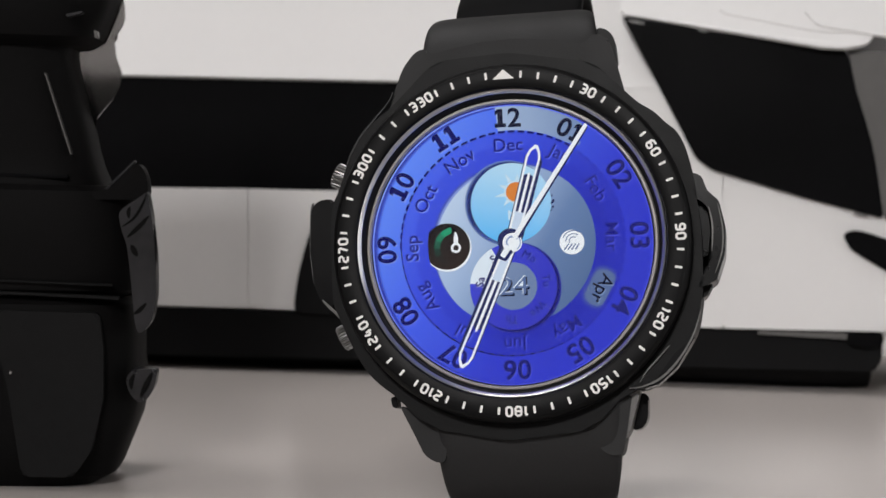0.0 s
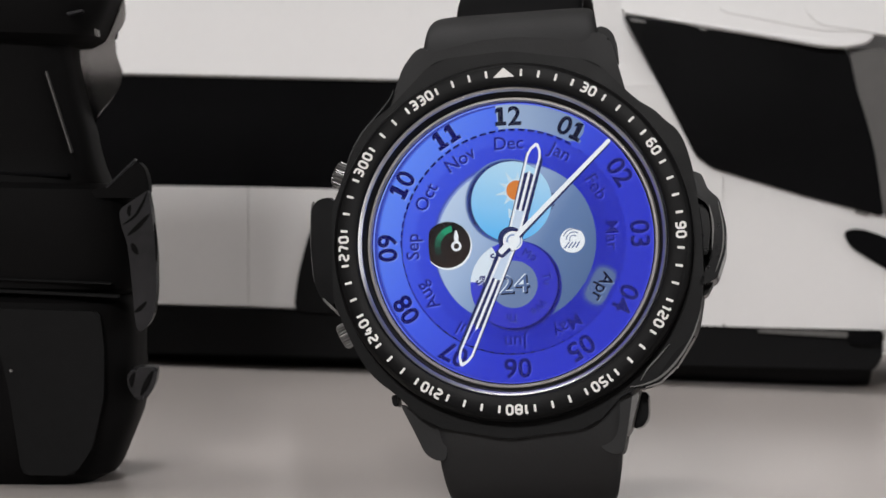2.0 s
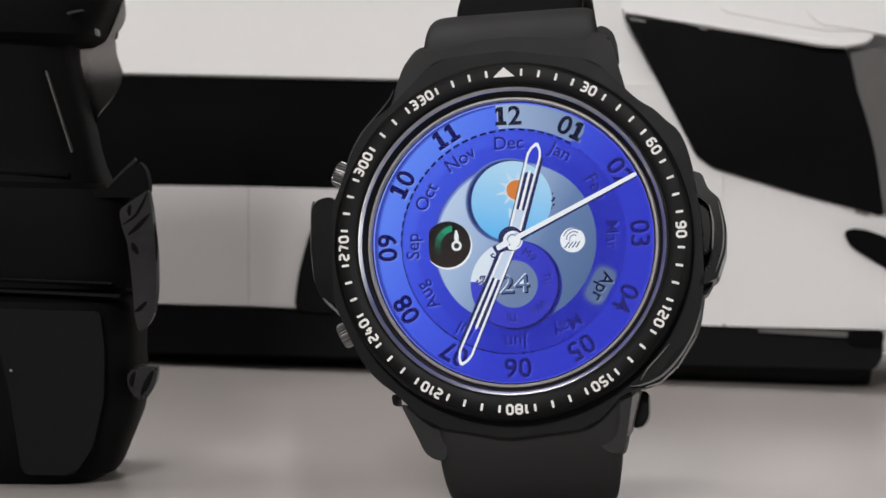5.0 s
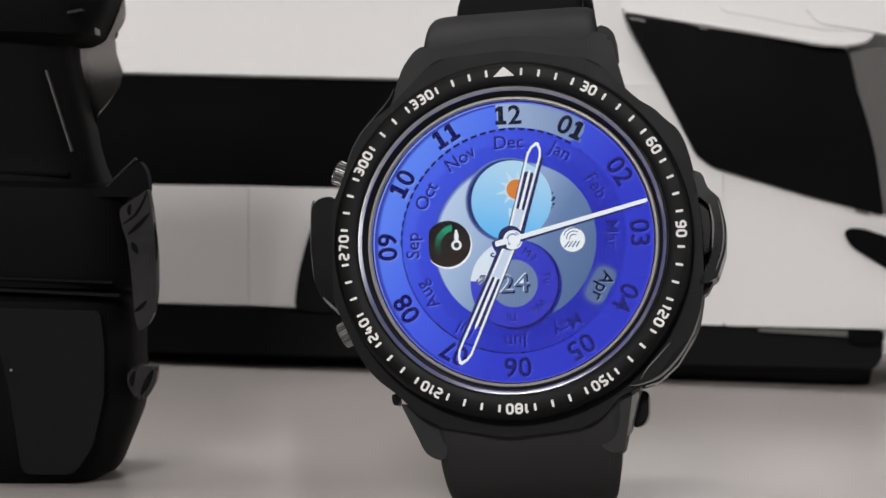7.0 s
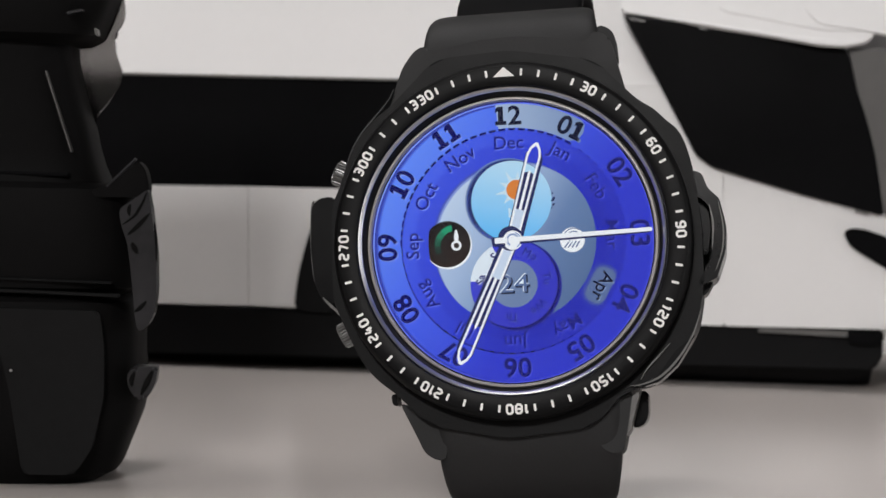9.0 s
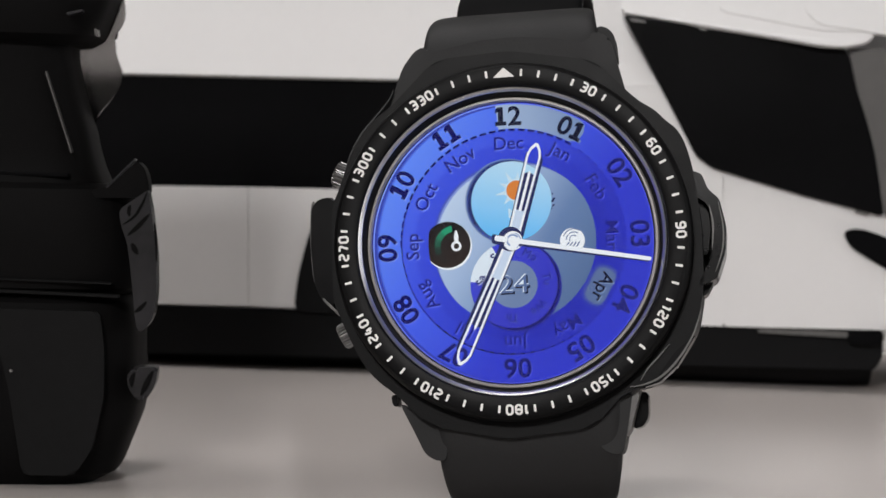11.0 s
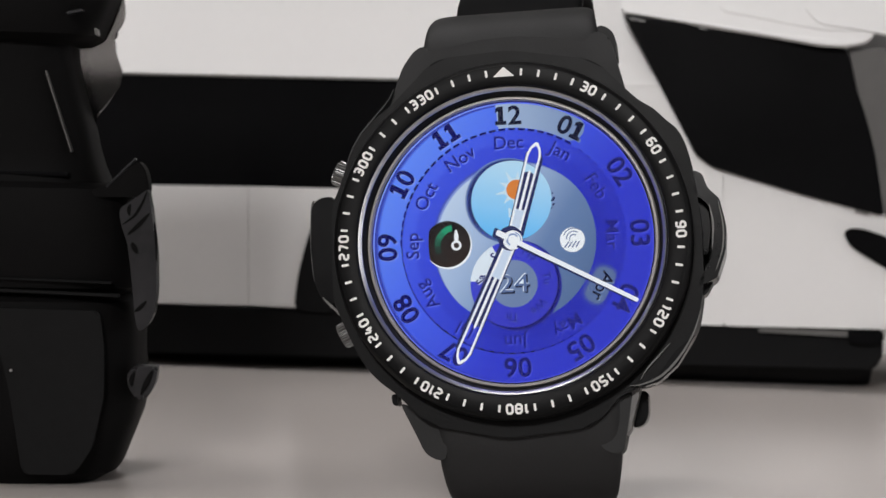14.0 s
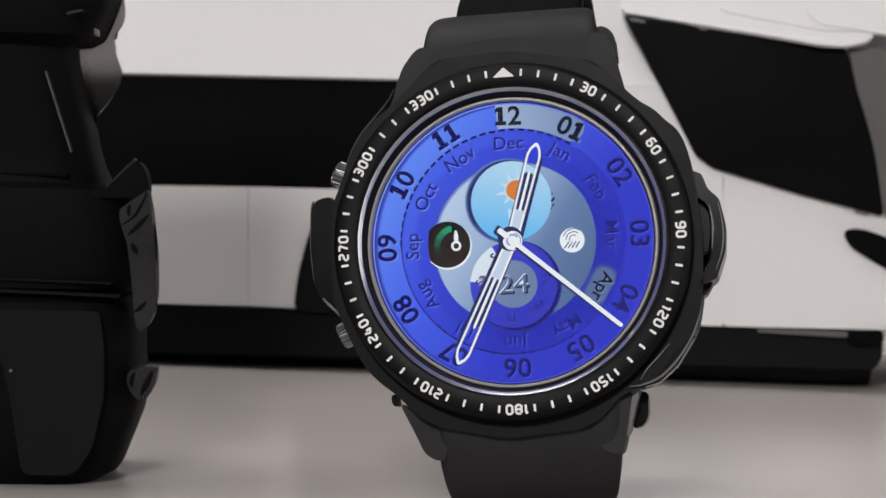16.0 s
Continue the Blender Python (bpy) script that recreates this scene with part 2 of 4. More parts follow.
def letters(text, size, y, x=0.0, z=0.0, turn=0.0, bold=0.0, deep=0.02, stretch=1.0, shear=0.0):
    """Raised letters of the built-in font, centred at x, z, turned clockwise; size is the height of a capital (mm)."""
    cu = bpy.data.curves.new("letters", "FONT")
    cu.body, cu.align_x, cu.align_y, cu.size, cu.extrude, cu.offset = text, "CENTER", "CENTER", size * MM / 0.7, deep * MM, bold * MM
    cu.resolution_u, cu.shear = 3, shear
    tmp = bpy.data.objects.new("letters", cu)
    scene.collection.objects.link(tmp)
    bpy.context.view_layer.update()
    me = bpy.data.meshes.new_from_object(tmp.evaluated_get(bpy.context.evaluated_depsgraph_get()))
    bpy.data.objects.remove(tmp)
    bm = bmesh.new()
    bm.from_mesh(me)
    bpy.data.meshes.remove(me)
    xs, ys = [v.co.x for v in bm.verts], [v.co.y for v in bm.verts]
    mid = Matrix.Translation((-(min(xs) + max(xs)) / 2, -(min(ys) + max(ys)) / 2, 0))
    bmesh.ops.transform(bm, matrix=pose(x * MM, y * MM, z * MM, 0, turn, 0) @ pose(0, 0, 0, 90) @ Matrix.Diagonal((stretch, 1, 1, 1)) @ mid, verts=bm.verts)
    return bm


def box(x0, x1, y0, y1, z0, z1, bevel=0.0):
    return prism([(x0, z0), (x1, z0), (x1, z1), (x0, z1)], y0, y1, bevel)


# ---- the room: table, walls, ceiling ----


def build_room():
    tagged(part("table", box(-700, 700, -350, 550, -28, 0, 2), TABLE), "white laminate table top with a satin sheen", "table")
    legs = bpy.data.objects["table"]
    for sx in (-640, 640):
        for sy in (-300, 490):
            part("leg", box(sx - 22, sx + 22, sy - 22, sy + 22, -750, -29, 2), WALL, legs)
    tagged(part("floor", box(-1600, 1600, -1500, 1500, -800, -751), WOODFLOOR), "brown board floor under the table", "floor", kind="structure")
    tagged(part("wall_north", box(-1600, 1600, 1501, 1600, -750, 1898), WALL), "pale painted wall", "wall", kind="structure")
    # the south wall leaves a window of 0.34 m by 0.3 m open
    bm = bmesh.new()
    for x0, x1, z0, z1 in ((-1600, -491, -750, 1898), (-149, 1600, -750, 1898), (-490, -150, -750, 759), (-490, -150, 1061, 1898)):
        prism([(x0, z0), (x1, z0), (x1, z1), (x0, z1)], -1600, -1501, 0, bm)
    tagged(part("wall_south", bm, WALL), "pale painted wall with a window opening", "wall", kind="structure")
    # the east wall leaves a window of 0.8 m by 0.8 m open
    bm = bmesh.new()
    for y0, y1, z0, z1 in ((-1600, -851, -750, 1898), (-49, 1600, -750, 1898), (-850, -50, -750, 49), (-850, -50, 851, 1898)):
        prism([(1601, z0), (1700, z0), (1700, z1), (1601, z1)], y0, y1, 0, bm)
    tagged(part("wall_east", bm, WALL), "pale painted wall with a window opening", "wall", kind="structure")
    tagged(part("wall_west", box(-1700, -1601, -1600, 1600, -750, 1898), WALL), "pale painted wall", "wall", kind="structure")
    # the ceiling leaves a roof window of 1.2 m by 0.6 m open
    bm = bmesh.new()
    for x0, x1, y0, y1 in ((-1700, -1202, -1600, 1600), (2, 1700, -1600, 1600), (-1201, 1, -1600, -51), (-1201, 1, 551, 1600)):
        prism([(x0, 1900), (x1, 1900), (x1, 2000), (x0, 2000)], y0, y1, 0, bm)
    tagged(part("ceiling", bm, WALL), "pale painted ceiling with a roof window", "ceiling", kind="structure")


build_room()

# ---- the model vehicle behind the watch ----
LEAN = pose(0, 0, 0, -5)                 # the lower side leans back a little
LEAN_ROOF = pose(0, 0.0039, 0.079, -32)  # the roof edge faces the sky
LEAN_UP = pose(0, 0.0059, 0.06742, -20)     # the upper side leans back further


def build_vehicle():
    v = root("toy_vehicle", pose(0.00071, 0.25034, 0, 0, 0, -7.42), "white plastic toy vehicle with glossy black windows and black base", "toy vehicle")

    def slab(name, pts, y0, y1, material, label="", r=0.6, bevel=0.35, parent=None):
        return part(name, prism(fillet(pts, r), y0, y1, bevel), material, parent or v, label, None if parent else LEAN)

    # hull behind all panels
    part("hull", box(-150, 150, 4, 74, 9, 58, 1), WHITE, v, "white inner hull", LEAN)
    part("upper_hull", box(-150, 150, 5, 50, -4, 64, 1), WHITE, v, "white inner hull", LEAN_UP)
    part("upper_panel", prism(fillet([(-177.23, 0.50), (30.51, -0.15), (30.54, -0.84), (63.33, -0.21), (61.71, 66.86), (-189.68, 66.15)], 0.6), 0, 6, 0.3), WHITE, v, "white upper side panel", LEAN_UP)
    slab("long_window", [(-178.35, 70.03), (30.30, 71.20), (31.39, 37.88), (-176.58, 36.78)], 1.5, 5, GLOSS, "glossy black window strip", 0.5)
    slab("window_lip", [(-177.26, 68.40), (30.44, 67.59), (30.46, 67.07), (-177.22, 67.75)], 0.5, 4, GREYTRIM, "thin brownish window lip", 0.1, 0.1)
    # lower panels, parted by upright seams
    slab("lower_panel", [(-176.00, 40.33), (-46.78, 42.05), (-45.66, 14.70), (-174.57, 13.42)], 0, 6, WHITE, "white lower side panel", 0.3, 0.12)
    slab("lower_panel", [(-46.63, 42.05), (31.33, 42.25), (30.52, 66.90), (60.81, 67.37), (62.40, 13.77), (-45.53, 14.70)], 0, 6, WHITE, "white lower side panel", 0.3, 0.12)
    slab("lower_panel", [(60.98, 67.37), (112.62, 68.40), (113.88, 17.76), (100.29, 17.04), (97.69, 14.21), (62.58, 13.77)], 0, 6, WHITE, "white lower side panel", 0.8, 0.12)
    slab("seam_backing", [(-161.54, 37.08), (111.93, 44.41), (112.57, 18.35), (89.52, 15.07), (-160.40, 14.98)], 0.3, 3, WHITE, "white backing behind the seams")
    # black panel with a curved left edge, behind the watch
    slab("curved_black_panel", [(-30.0, 36.2), (-31.8, 32.2), (-32.8, 28.3), (-33.7, 24.4), (-34.4, 20.4), (-34.9, 13.7), (8.06, 14.09), (7.26, 36.82)], -0.6, 3, BASE, "black panel with a curved left edge", 2.0, 0.5)
    # cab window: one dark pane, standing proud, with a rounded lower corner
    pane = fillet([(38.03, 83.04), (86.85, 76.50), (88.10, 75.10), (89.20, 70.80), (90.30, 66.40), (91.50, 63.20), (92.70, 59.50), (93.90, 55.20), (94.90, 50.80), (96.75, 39.09), (78.64, 43.46), (58.91, 48.98), (55.34, 51.52)], 1.2)
    slab("cab_window", pane, -1.2, 3, GLOSS, "glossy black cab window with a slanted front edge", 0.01, 0.25)
    slab("window_clip", [(39.24, 82.31), (42.79, 81.86), (43.19, 81.23), (40.02, 81.56)], -1.5, -1, GREYTRIM, "small grey strip", 0.2, 0.1)
    slab("window_clip", [(54.91, 80.65), (56.92, 80.30), (57.07, 79.67), (55.18, 79.89)], -1.5, -1, GREYTRIM, "small grey strip", 0.2, 0.1)
    slab("window_clip", [(90.50, 40.48), (93.46, 39.82), (93.23, 39.31), (90.27, 39.98)], -1.5, -1, GREYTRIM, "small grey strip", 0.2, 0.1)
    # roof edge in two tiers over the cab window
    for name, pts, y0, y1, rr, label in (
            ("roof_edge", [(36.03, 34.48), (37.58, 5.26), (56.66, 1.87), (69.15, -0.41), (82.10, -2.88), (87.07, -3.09), (91.28, -2.11), (93.16, -0.52), (93.56, 1.18), (92.66, 34.44)], 0, 0.9, 0.9, "white rounded roof edge"),
            ("roof_step", [(58.67, 34.19), (59.69, 5.73), (69.07, 3.74), (76.53, 2.03), (82.69, 0.92), (90.05, 0.75), (93.17, 1.13), (92.27, 34.12)], -0.2, 0.6, 0.8, "white step on the roof edge"),
            ("roof_rail", [(77.97, 33.59), (78.51, 6.00), (81.46, 2.27), (87.52, 1.46), (95.83, -0.18), (122.13, -2.45), (120.37, 33.59)], -0.5, 0.2, 0.8, "bright white upper roof rail")):
        part(name, prism(fillet(pts, rr), y0, y1, 0.5, seg=3), WHITE, v, label, LEAN_ROOF)
    slab("rear_pillar", [(88.08, 76.22), (112.27, 76.63), (113.30, 35.07), (96.92, 39.08)], -0.9, 1, PILLAR, "white pillar beside the cab window, shade painted grey", 0.4, 0.3)
    slab("grip_opening", [(87.95, 35.32), (89.66, 36.37), (92.59, 36.21), (101.20, 33.47), (106.22, 27.42), (98.95, 26.93), (94.61, 29.28), (89.77, 32.13)], -0.9, 3, GLOSS, "black curved grip opening", 1.5, 0.4)
    # base with its trim
    part("base", loft([[(x - 27, y + 42, z) for x, y in squircle(247, w, 48, 14)] for z, w in ((0, 54), (1.2, 62), (3, 71), (5, 77), (7, 80), (9.5, 78))]), BASE, v, "matte black base")
    slab("base_skirt", [(-175.08, 14.24), (97.22, 14.46), (97.46, 8.00), (95.88, 5.40), (-174.17, 1.60)], 1.2, 5, BASE, "matte black skirt", 1.0, 0.9)
    slab("base_trim", [(70.20, 13.47), (89.69, 13.60), (89.60, 12.27), (70.22, 12.72)], -0.3, 1.5, GREYTRIM, "grey trim strip", 0.3, 0.15)
    slab("foot", [(89.68, 13.42), (97.11, 14.18), (97.66, 11.72), (94.52, 10.61), (89.74, 11.18)], -1, 3, GLOSS, "small black foot block", 0.8, 0.4)
    return v


build_vehicle()

# ---- the black device beside the watch ----


def build_device():
    d = root("black_device", pose(-0.05609, 0.10589, 0, 0, 0, 3), "glossy black plastic device with ribbed housing and smoked shield", "device")

    def stack(name, rows, material, label="", power=5.0):
        """Housing of rounded cross-sections: right edge, left edge, depth, height."""
        rings = []
        for right, left, deep, z in rows:
            rings.append([(x + (right + left) / 2, y, z) for x, y in squircle(right - left, deep, 40, power)])
        return part(name, loft(rings), material, d, label)

    stack("foot", [(x, -44, dp, z) for x, z, dp in ((4.52, 0.03, 24), (7.36, 1.62, 27), (8.91, 5.72, 29), (10.28, 9.38, 30), (11.0, 13.3, 30), (10.4, 18.4, 30), (10.4, 24.0, 30), (9.9, 27.2, 29), (9.0, 28.2, 27))], DEVICE, "tapered black foot")
    part("foot_panel", prism(fillet([(-34, 26.6), (5.4, 26.2), (6.1, 21.0), (6.2, 13.6), (4.6, 6.0), (2.0, 2.0), (-5.5, 2.0), (-7.5, 14.0), (-9.5, 22.0), (-34, 24.0)], 1.0), -15.25, -13, 0.4), FOOT, d, "dull black foot panel")
    stack("lower_housing", [(x, -46, dp, z) for x, z, dp in ((8.9, 28.3, 26), (10.3, 29.3, 29), (10.44, 35.13, 30), (9.90, 40.51, 29), (9.30, 43.91, 28), (7.33, 44.76, 26))], DEVICE, "black lower housing")
    stack("upper_housing", [(x, -46, dp, z) for x, z, dp in ((6.0, 43.3, 24), (4.9, 44.8, 23), (3.8, 47.3, 22), (3.0, 49.9, 22), (2.5, 52.3, 22), (1.35, 56.1, 22), (0.45, 59.5, 22), (-0.36, 62.9, 22), (-0.65, 66.3, 22))], DEVICE, "tapered black upper housing")
    # top is stretched out of view so that it shades the vehicle's side
    stack("head", [(x, -47, dp, z) for x, z, dp in ((-1.6, 65.0, 20), (1.6, 65.5, 24), (3.3, 66.6, 27), (4.2, 68.6, 28), (5.2, 71.1, 28), (6.0, 74.0, 28), (5.2, 111.5, 28), (3.6, 115.0, 24))], DEVICE, "rounded black head")
    part("shoulder", prism(fillet([(2.68, 43.84), (5.97, 44.25), (10.25, 48.41), (11.51, 47.03), (12.06, 44.56), (11.92, 42.90), (3.52, 42.70)], 1.5), -13, -8, 0.6), DEVICE, d, "sloping shoulder")
    part("smoked_shield", prism(fillet([(-2.4, 65.1), (-2.4, 74.7), (5.8, 74.7), (6.2, 72.5), (6.35, 70.4), (5.7, 68.8), (4.7, 67.5), (5.05, 64.3), (6.05, 61.9), (5.75, 59.9), (4.4, 57.6), (2.3, 55.0), (1.6, 52.1), (-0.4, 52.1)], 0.7), 4, 5.2, 0.3), SMOKE, d, "smoked clear plastic shield")
    cover = part("side_cover", prism(fillet([(7.9, 41.1), (11.1, 43.4), (12.1, 44.2), (12.8, 40.5), (13.5, 34.8), (13.65, 29.0), (13.25, 25.7), (12.4, 24.1), (11.1, 23.1), (10.6, 24.8), (10.15, 28.9), (9.7, 33.0), (9.2, 36.3), (8.3, 38.8)], 0.8), -15.2, -11, 0.5), SIDE, d, "glossy black side cover, reflection painted dark grey")
    foot_cover = part("foot_cover", prism(fillet([(9.3, 16.9), (10.7, 18.1), (14.0, 18.2), (13.7, 15.7), (12.6, 13.6), (11.2, 13.0), (9.8, 14.8)], 0.8), -15, -11, 0.5), SIDE, d, "dark grey glossy foot cover")
    for pts, w, on in (([(12.0, 43.8), (11.3, 42.0), (10.2, 40.2), (8.5, 38.9)], 0.22, cover), ([(12.4, 40.6), (10.9, 38.9), (9.3, 37.4)], 0.34, cover), ([(9.6, 41.9), (9.4, 41.0), (9.5, 40.2)], 0.3, cover),
                       ([(9.9, 36.3), (10.3, 35.5), (10.8, 34.7)], 0.42, cover), ([(10.5, 26.2), (11.3, 26.8), (12.2, 27.8)], 0.32, cover), ([(13.1, 39.4), (13.4, 36.6), (13.5, 33.6)], 0.16, cover),
                       ([(10.6, 17.4), (10.2, 16.2), (10.3, 15.2)], 0.34, foot_cover), ([(13.2, 17.6), (12.4, 15.8), (11.6, 14.0)], 0.4, foot_cover)):
        part("engraved_mark", ribbon(pts, w, -15.3, -14.6), DEVICE, on)
    # cross ribs, and two edge strips whose lighter colour paints in a glint
    for name, a, b, w, y, mt in (("edge_glint", (-3.55, 61.13), (0.38, 49.31), 0.11, -11.25, GREYTRIM), ("cross_rib", (-13.35, 46.13), (0.02, 45.95), 0.3, -11.4, GLOSS),
                                 ("cross_rib", (-31.0, 31.1), (7.0, 30.3), 0.14, -15.2, FOOT), ("cross_rib", (-31.0, 29.5), (8.2, 28.45), 0.22, -15.2, FOOT), ("edge_glint", (5.81, 44.30), (9.96, 48.49), 0.16, -13.2, SIDE)):
        p, q = Vector(a), Vector(b)
        n = Vector((-(q - p).y, (q - p).x)).normalized() * w
        part(name, prism([tuple(p - n), tuple(q - n), tuple(q + n), tuple(p + n)], y, y + 2.0, 0.08), mt, d, "thin raised strip")
    part("rivet", lathe([(0.01, -15.75), (0.16, -15.65), (0.2, -15.0), (0.01, -14.9)], 16, -7.28, 17.27), STEEL, d, "tiny bright rivet")
    # two glint streaks on the head, painted as lighter strips
    part("clip", prism(fillet([(3.83, 67.44), (4.33, 67.29), (4.50, 66.31), (4.01, 66.30)], 0.2), -14.4, -12, 0.1), GREYTRIM, d, "small grey strip")
    part("head_glint", prism(fillet([(-0.27, 69.62), (2.01, 70.17), (2.17, 69.85), (-0.11, 69.21)], 0.2), -14.3, -12, 0.1), SIDE, d, "streak on the head, a painted glint")
    return d


build_device()

# ---- the watch ----
WATCH_POSE = pose(0.00865, 0.05775, 0.03958, -9.5, -4.993, -8.571)
watch = root("smartwatch", WATCH_POSE, "black rugged smartwatch with lit blue dial, standing on its strap", "watch")


def along(path, n=28, power=5.0):
    """A strap of rounded section swept along rows of depth, height, width, thickness."""
    rings = []
    for i, (y, z, w, t) in enumerate(path):
        a, b = path[max(0, i - 1)], path[min(len(path) - 1, i + 1)]
        d = Vector((b[0] - a[0], b[1] - a[1])).normalized()
        rings.append([(sx, y - d.y * sy, z + d.x * sy) for sx, sy in squircle(w, t, n, power)])
    return loft(rings)


def smooth_path(rows, steps=6):
    """Catmull-Rom through rows."""
    out = []
    for i in range(len(rows) - 1):
        p0, p1, p2, p3 = (Vector(rows[max(0, min(len(rows) - 1, i + k))]) for k in (-1, 0, 1, 2))
        for s in range(steps):
            t = s / steps
            out.append(tuple(0.5 * (2 * p1 + (p2 - p0) * t + (2 * p0 - 5 * p1 + 4 * p2 - p3) * t * t + (3 * p1 - p0 - 3 * p2 + p3) * t ** 3)))
    return out + [tuple(rows[-1])]


def shift(bm, dx, dz=0.0):
    bmesh.ops.translate(bm, vec=(dx * MM, 0, dz * MM), verts=bm.verts)
    return bm


def build_case():
    # turning bezel
    part("bezel", lathe([(23.3, 5.0), (23.45, 1.1), (23.2, 0.45), (22.8, 0.08), (22.3, 0.0), (20.9, 0.0), (20.4, 0.12), (20.18, 0.4), (20.12, 0.93), (19.6, 1.0), (19.2, 2.0), (19.15, 3.6), (20.5, 5.0)], 192), BEZEL, watch, "matte black rotating bezel ring")
    part("inner_lip", lathe([(20.14, 0.48), (20.06, 0.44), (19.68, 0.83), (19.64, 0.95), (20.1, 0.97)], 192, -0.06), LIP, watch, "polished inner bezel lip")
    part("screen_rim", lathe([(19.2, 2.4), (19.0, 2.05), (18.75, 2.0), (18.66, 2.2), (18.66, 3.0), (19.2, 3.0)], 192, -0.1), STEEL, watch, "thin bright metal rim round the screen")
    part("glass", lathe([(0.02, 2.12), (18.3, 2.12), (18.76, 2.12), (18.76, 2.3), (18.3, 2.3), (0.02, 2.3)], 128, -0.1), GLASS, watch, "clear watch glass").visible_shadow = False
    outline = [(-15.73, 18.97), (-18.09, 17.40), (-19.75, 15.60), (-21.20, 13.20), (-22.02, 10.95), (-22.97, 8.39), (-24.00, 6.20), (-24.20, 1.28), (-24.20, -6.60), (-23.50, -8.25), (-22.70, -10.20), (-21.35, -13.29), (-19.92, -15.81), (-18.09, -17.74), (-16.26, -19.08), (-12.02, -23.45), (-1.67, -25.58), (9.40, -24.59),
               (14.16, -19.62), (16.94, -19.38), (20.41, -16.70), (23.40, -12.10), (24.42, -6.66), (24.51, 0.71), (23.86, 7.82), (23.03, 11.54), (21.97, 13.70), (20.69, 14.69), (19.15, 16.45), (17.29, 17.56), (15.45, 19.43), (11.62, 23.50), (0.40, 25.54), (-9.53, 25.02)]
    part("case", prism(fillet(outline, 1.6, 3), 3.0, 12.0, 0.3, seg=2), CASE, watch, "black resin watch case")
    part("case_back", lathe([(0.02, 14.0), (15, 14.0), (17, 13.4), (17.5, 11.5), (0.02, 11.5)], 96), DARKSTEEL, watch)
    # guards and pushers
    part("crown_guard", prism(fillet([(-26.87, 5.87), (-26.22, 7.22), (-23.81, 7.52), (-23.41, 0.48), (-24.26, -7.64), (-25.62, -6.81), (-26.76, -3.88), (-27.10, 0.69)], 0.7), 3.2, 10, 0.6, seg=3), GUARD, watch, "raised guard between the crowns")
    part("crown_guard", prism(fillet([(23.58, 8.06), (24.87, 7.53), (25.50, 5.55), (26.94, 4.13), (27.63, 0.53), (27.37, -2.77), (26.11, -6.16), (24.10, -7.01), (23.52, -6.98), (25.60, -3.41), (26.11, 0.62), (25.53, 3.47), (23.71, 4.84)], 0.5), 3.0, 10, 0.4, seg=3), GUARD, watch, "glossy open pusher guard")
    part("guard_web", prism(fillet([(23.4, 6.5), (25.6, 4.2), (26.4, 0.6), (26.0, -3.6), (23.8, -7.4), (22.0, -3.0), (22.0, 4.0)], 0.6), 8.6, 11, 0.3), CASE, watch, "dark web behind the pusher")
    part("side_pusher", prism(fillet([(23.90, 4.12), (25.32, 3.52), (25.61, 0.76), (25.14, -2.62), (23.66, -3.12)], 0.5), 5.0, 9.5, 0.5), GUARD, watch, "glossy black side pusher")
    part("guard_foot", prism(fillet([(24.39, -5.83), (26.04, -4.89), (25.52, -6.47), (24.72, -7.90), (24.12, -8.24)], 0.4), 5, 9, 0.3), GUARD, watch, "worn glossy guard foot")
    part("lower_guard", prism(fillet([(14.63, -19.52), (17.73, -18.64), (19.66, -16.11), (20.51, -15.13), (23.07, -13.22), (20.55, -17.10), (18.13, -19.16), (15.86, -19.72)], 0.4), 2.6, 6, 0.25), GUARD, watch, "glossy lower guard edge")
    for cx, cz in ((-23.25, 10.85), (-23.15, -10.75)):
        # knurled crown: a toothed disc whose axis points away from the case
        out = math.degrees(math.atan2(cx, cz))
        bm = bmesh.new()
        teeth = 22
        prof = []
        for i in range(teeth * 4):
            a = 2 * math.pi * i / (teeth * 4)
            prof.append((a, 1.72 if i % 4 < 2 else 1.48))
        rows = [[bm.verts.new((r * k * math.cos(a) * MM, r * k * math.sin(a) * MM, h * MM)) for a, r in prof] for h, k in ((-2.6, 1), (0.6, 1), (0.85, 0.86))]
        for a, b in zip(rows, rows[1:]):
            for i in range(len(prof)):
                bm.faces.new((a[i], a[(i + 1) % len(prof)], b[(i + 1) % len(prof)], b[i]))
        bm.faces.new(rows[-1])
        bm.faces.new(rows[0][::-1])
        bmesh.ops.transform(bm, matrix=pose(cx * MM, 0.0063, cz * MM, 0, out, 0), verts=bm.verts)
        part("crown", finish(bm, False), DARKSTEEL, watch, "knurled dark steel crown")
    part("case_knob", prism(fillet([(-17.22, -19.13), (-16.45, -19.02), (-16.36, -20.67), (-17.03, -20.49)], 0.3), 5, 8, 0.2), GUARD, watch, "tiny black lug screw")
    # lugs
    part("upper_shroud", prism(fillet([(-16.01, 18.65), (-14.98, 21.96), (-13.97, 24.51), (-12.37, 26.56), (-10.81, 27.29), (-10.55, 26.03), (-7.92, 26.69), (-3.32, 27.43), (1.22, 27.56), (6.47, 27.02), (10.84, 26.01), (11.13, 27.37), (12.34, 27.57), (13.77, 26.49), (14.52, 23.47), (15.50, 19.23), (11.97, 16.46), (-10.53, 17.97)], 0.7), 3.9, 9, 0.3), RUBBER, watch, "moulded shroud above the bezel")
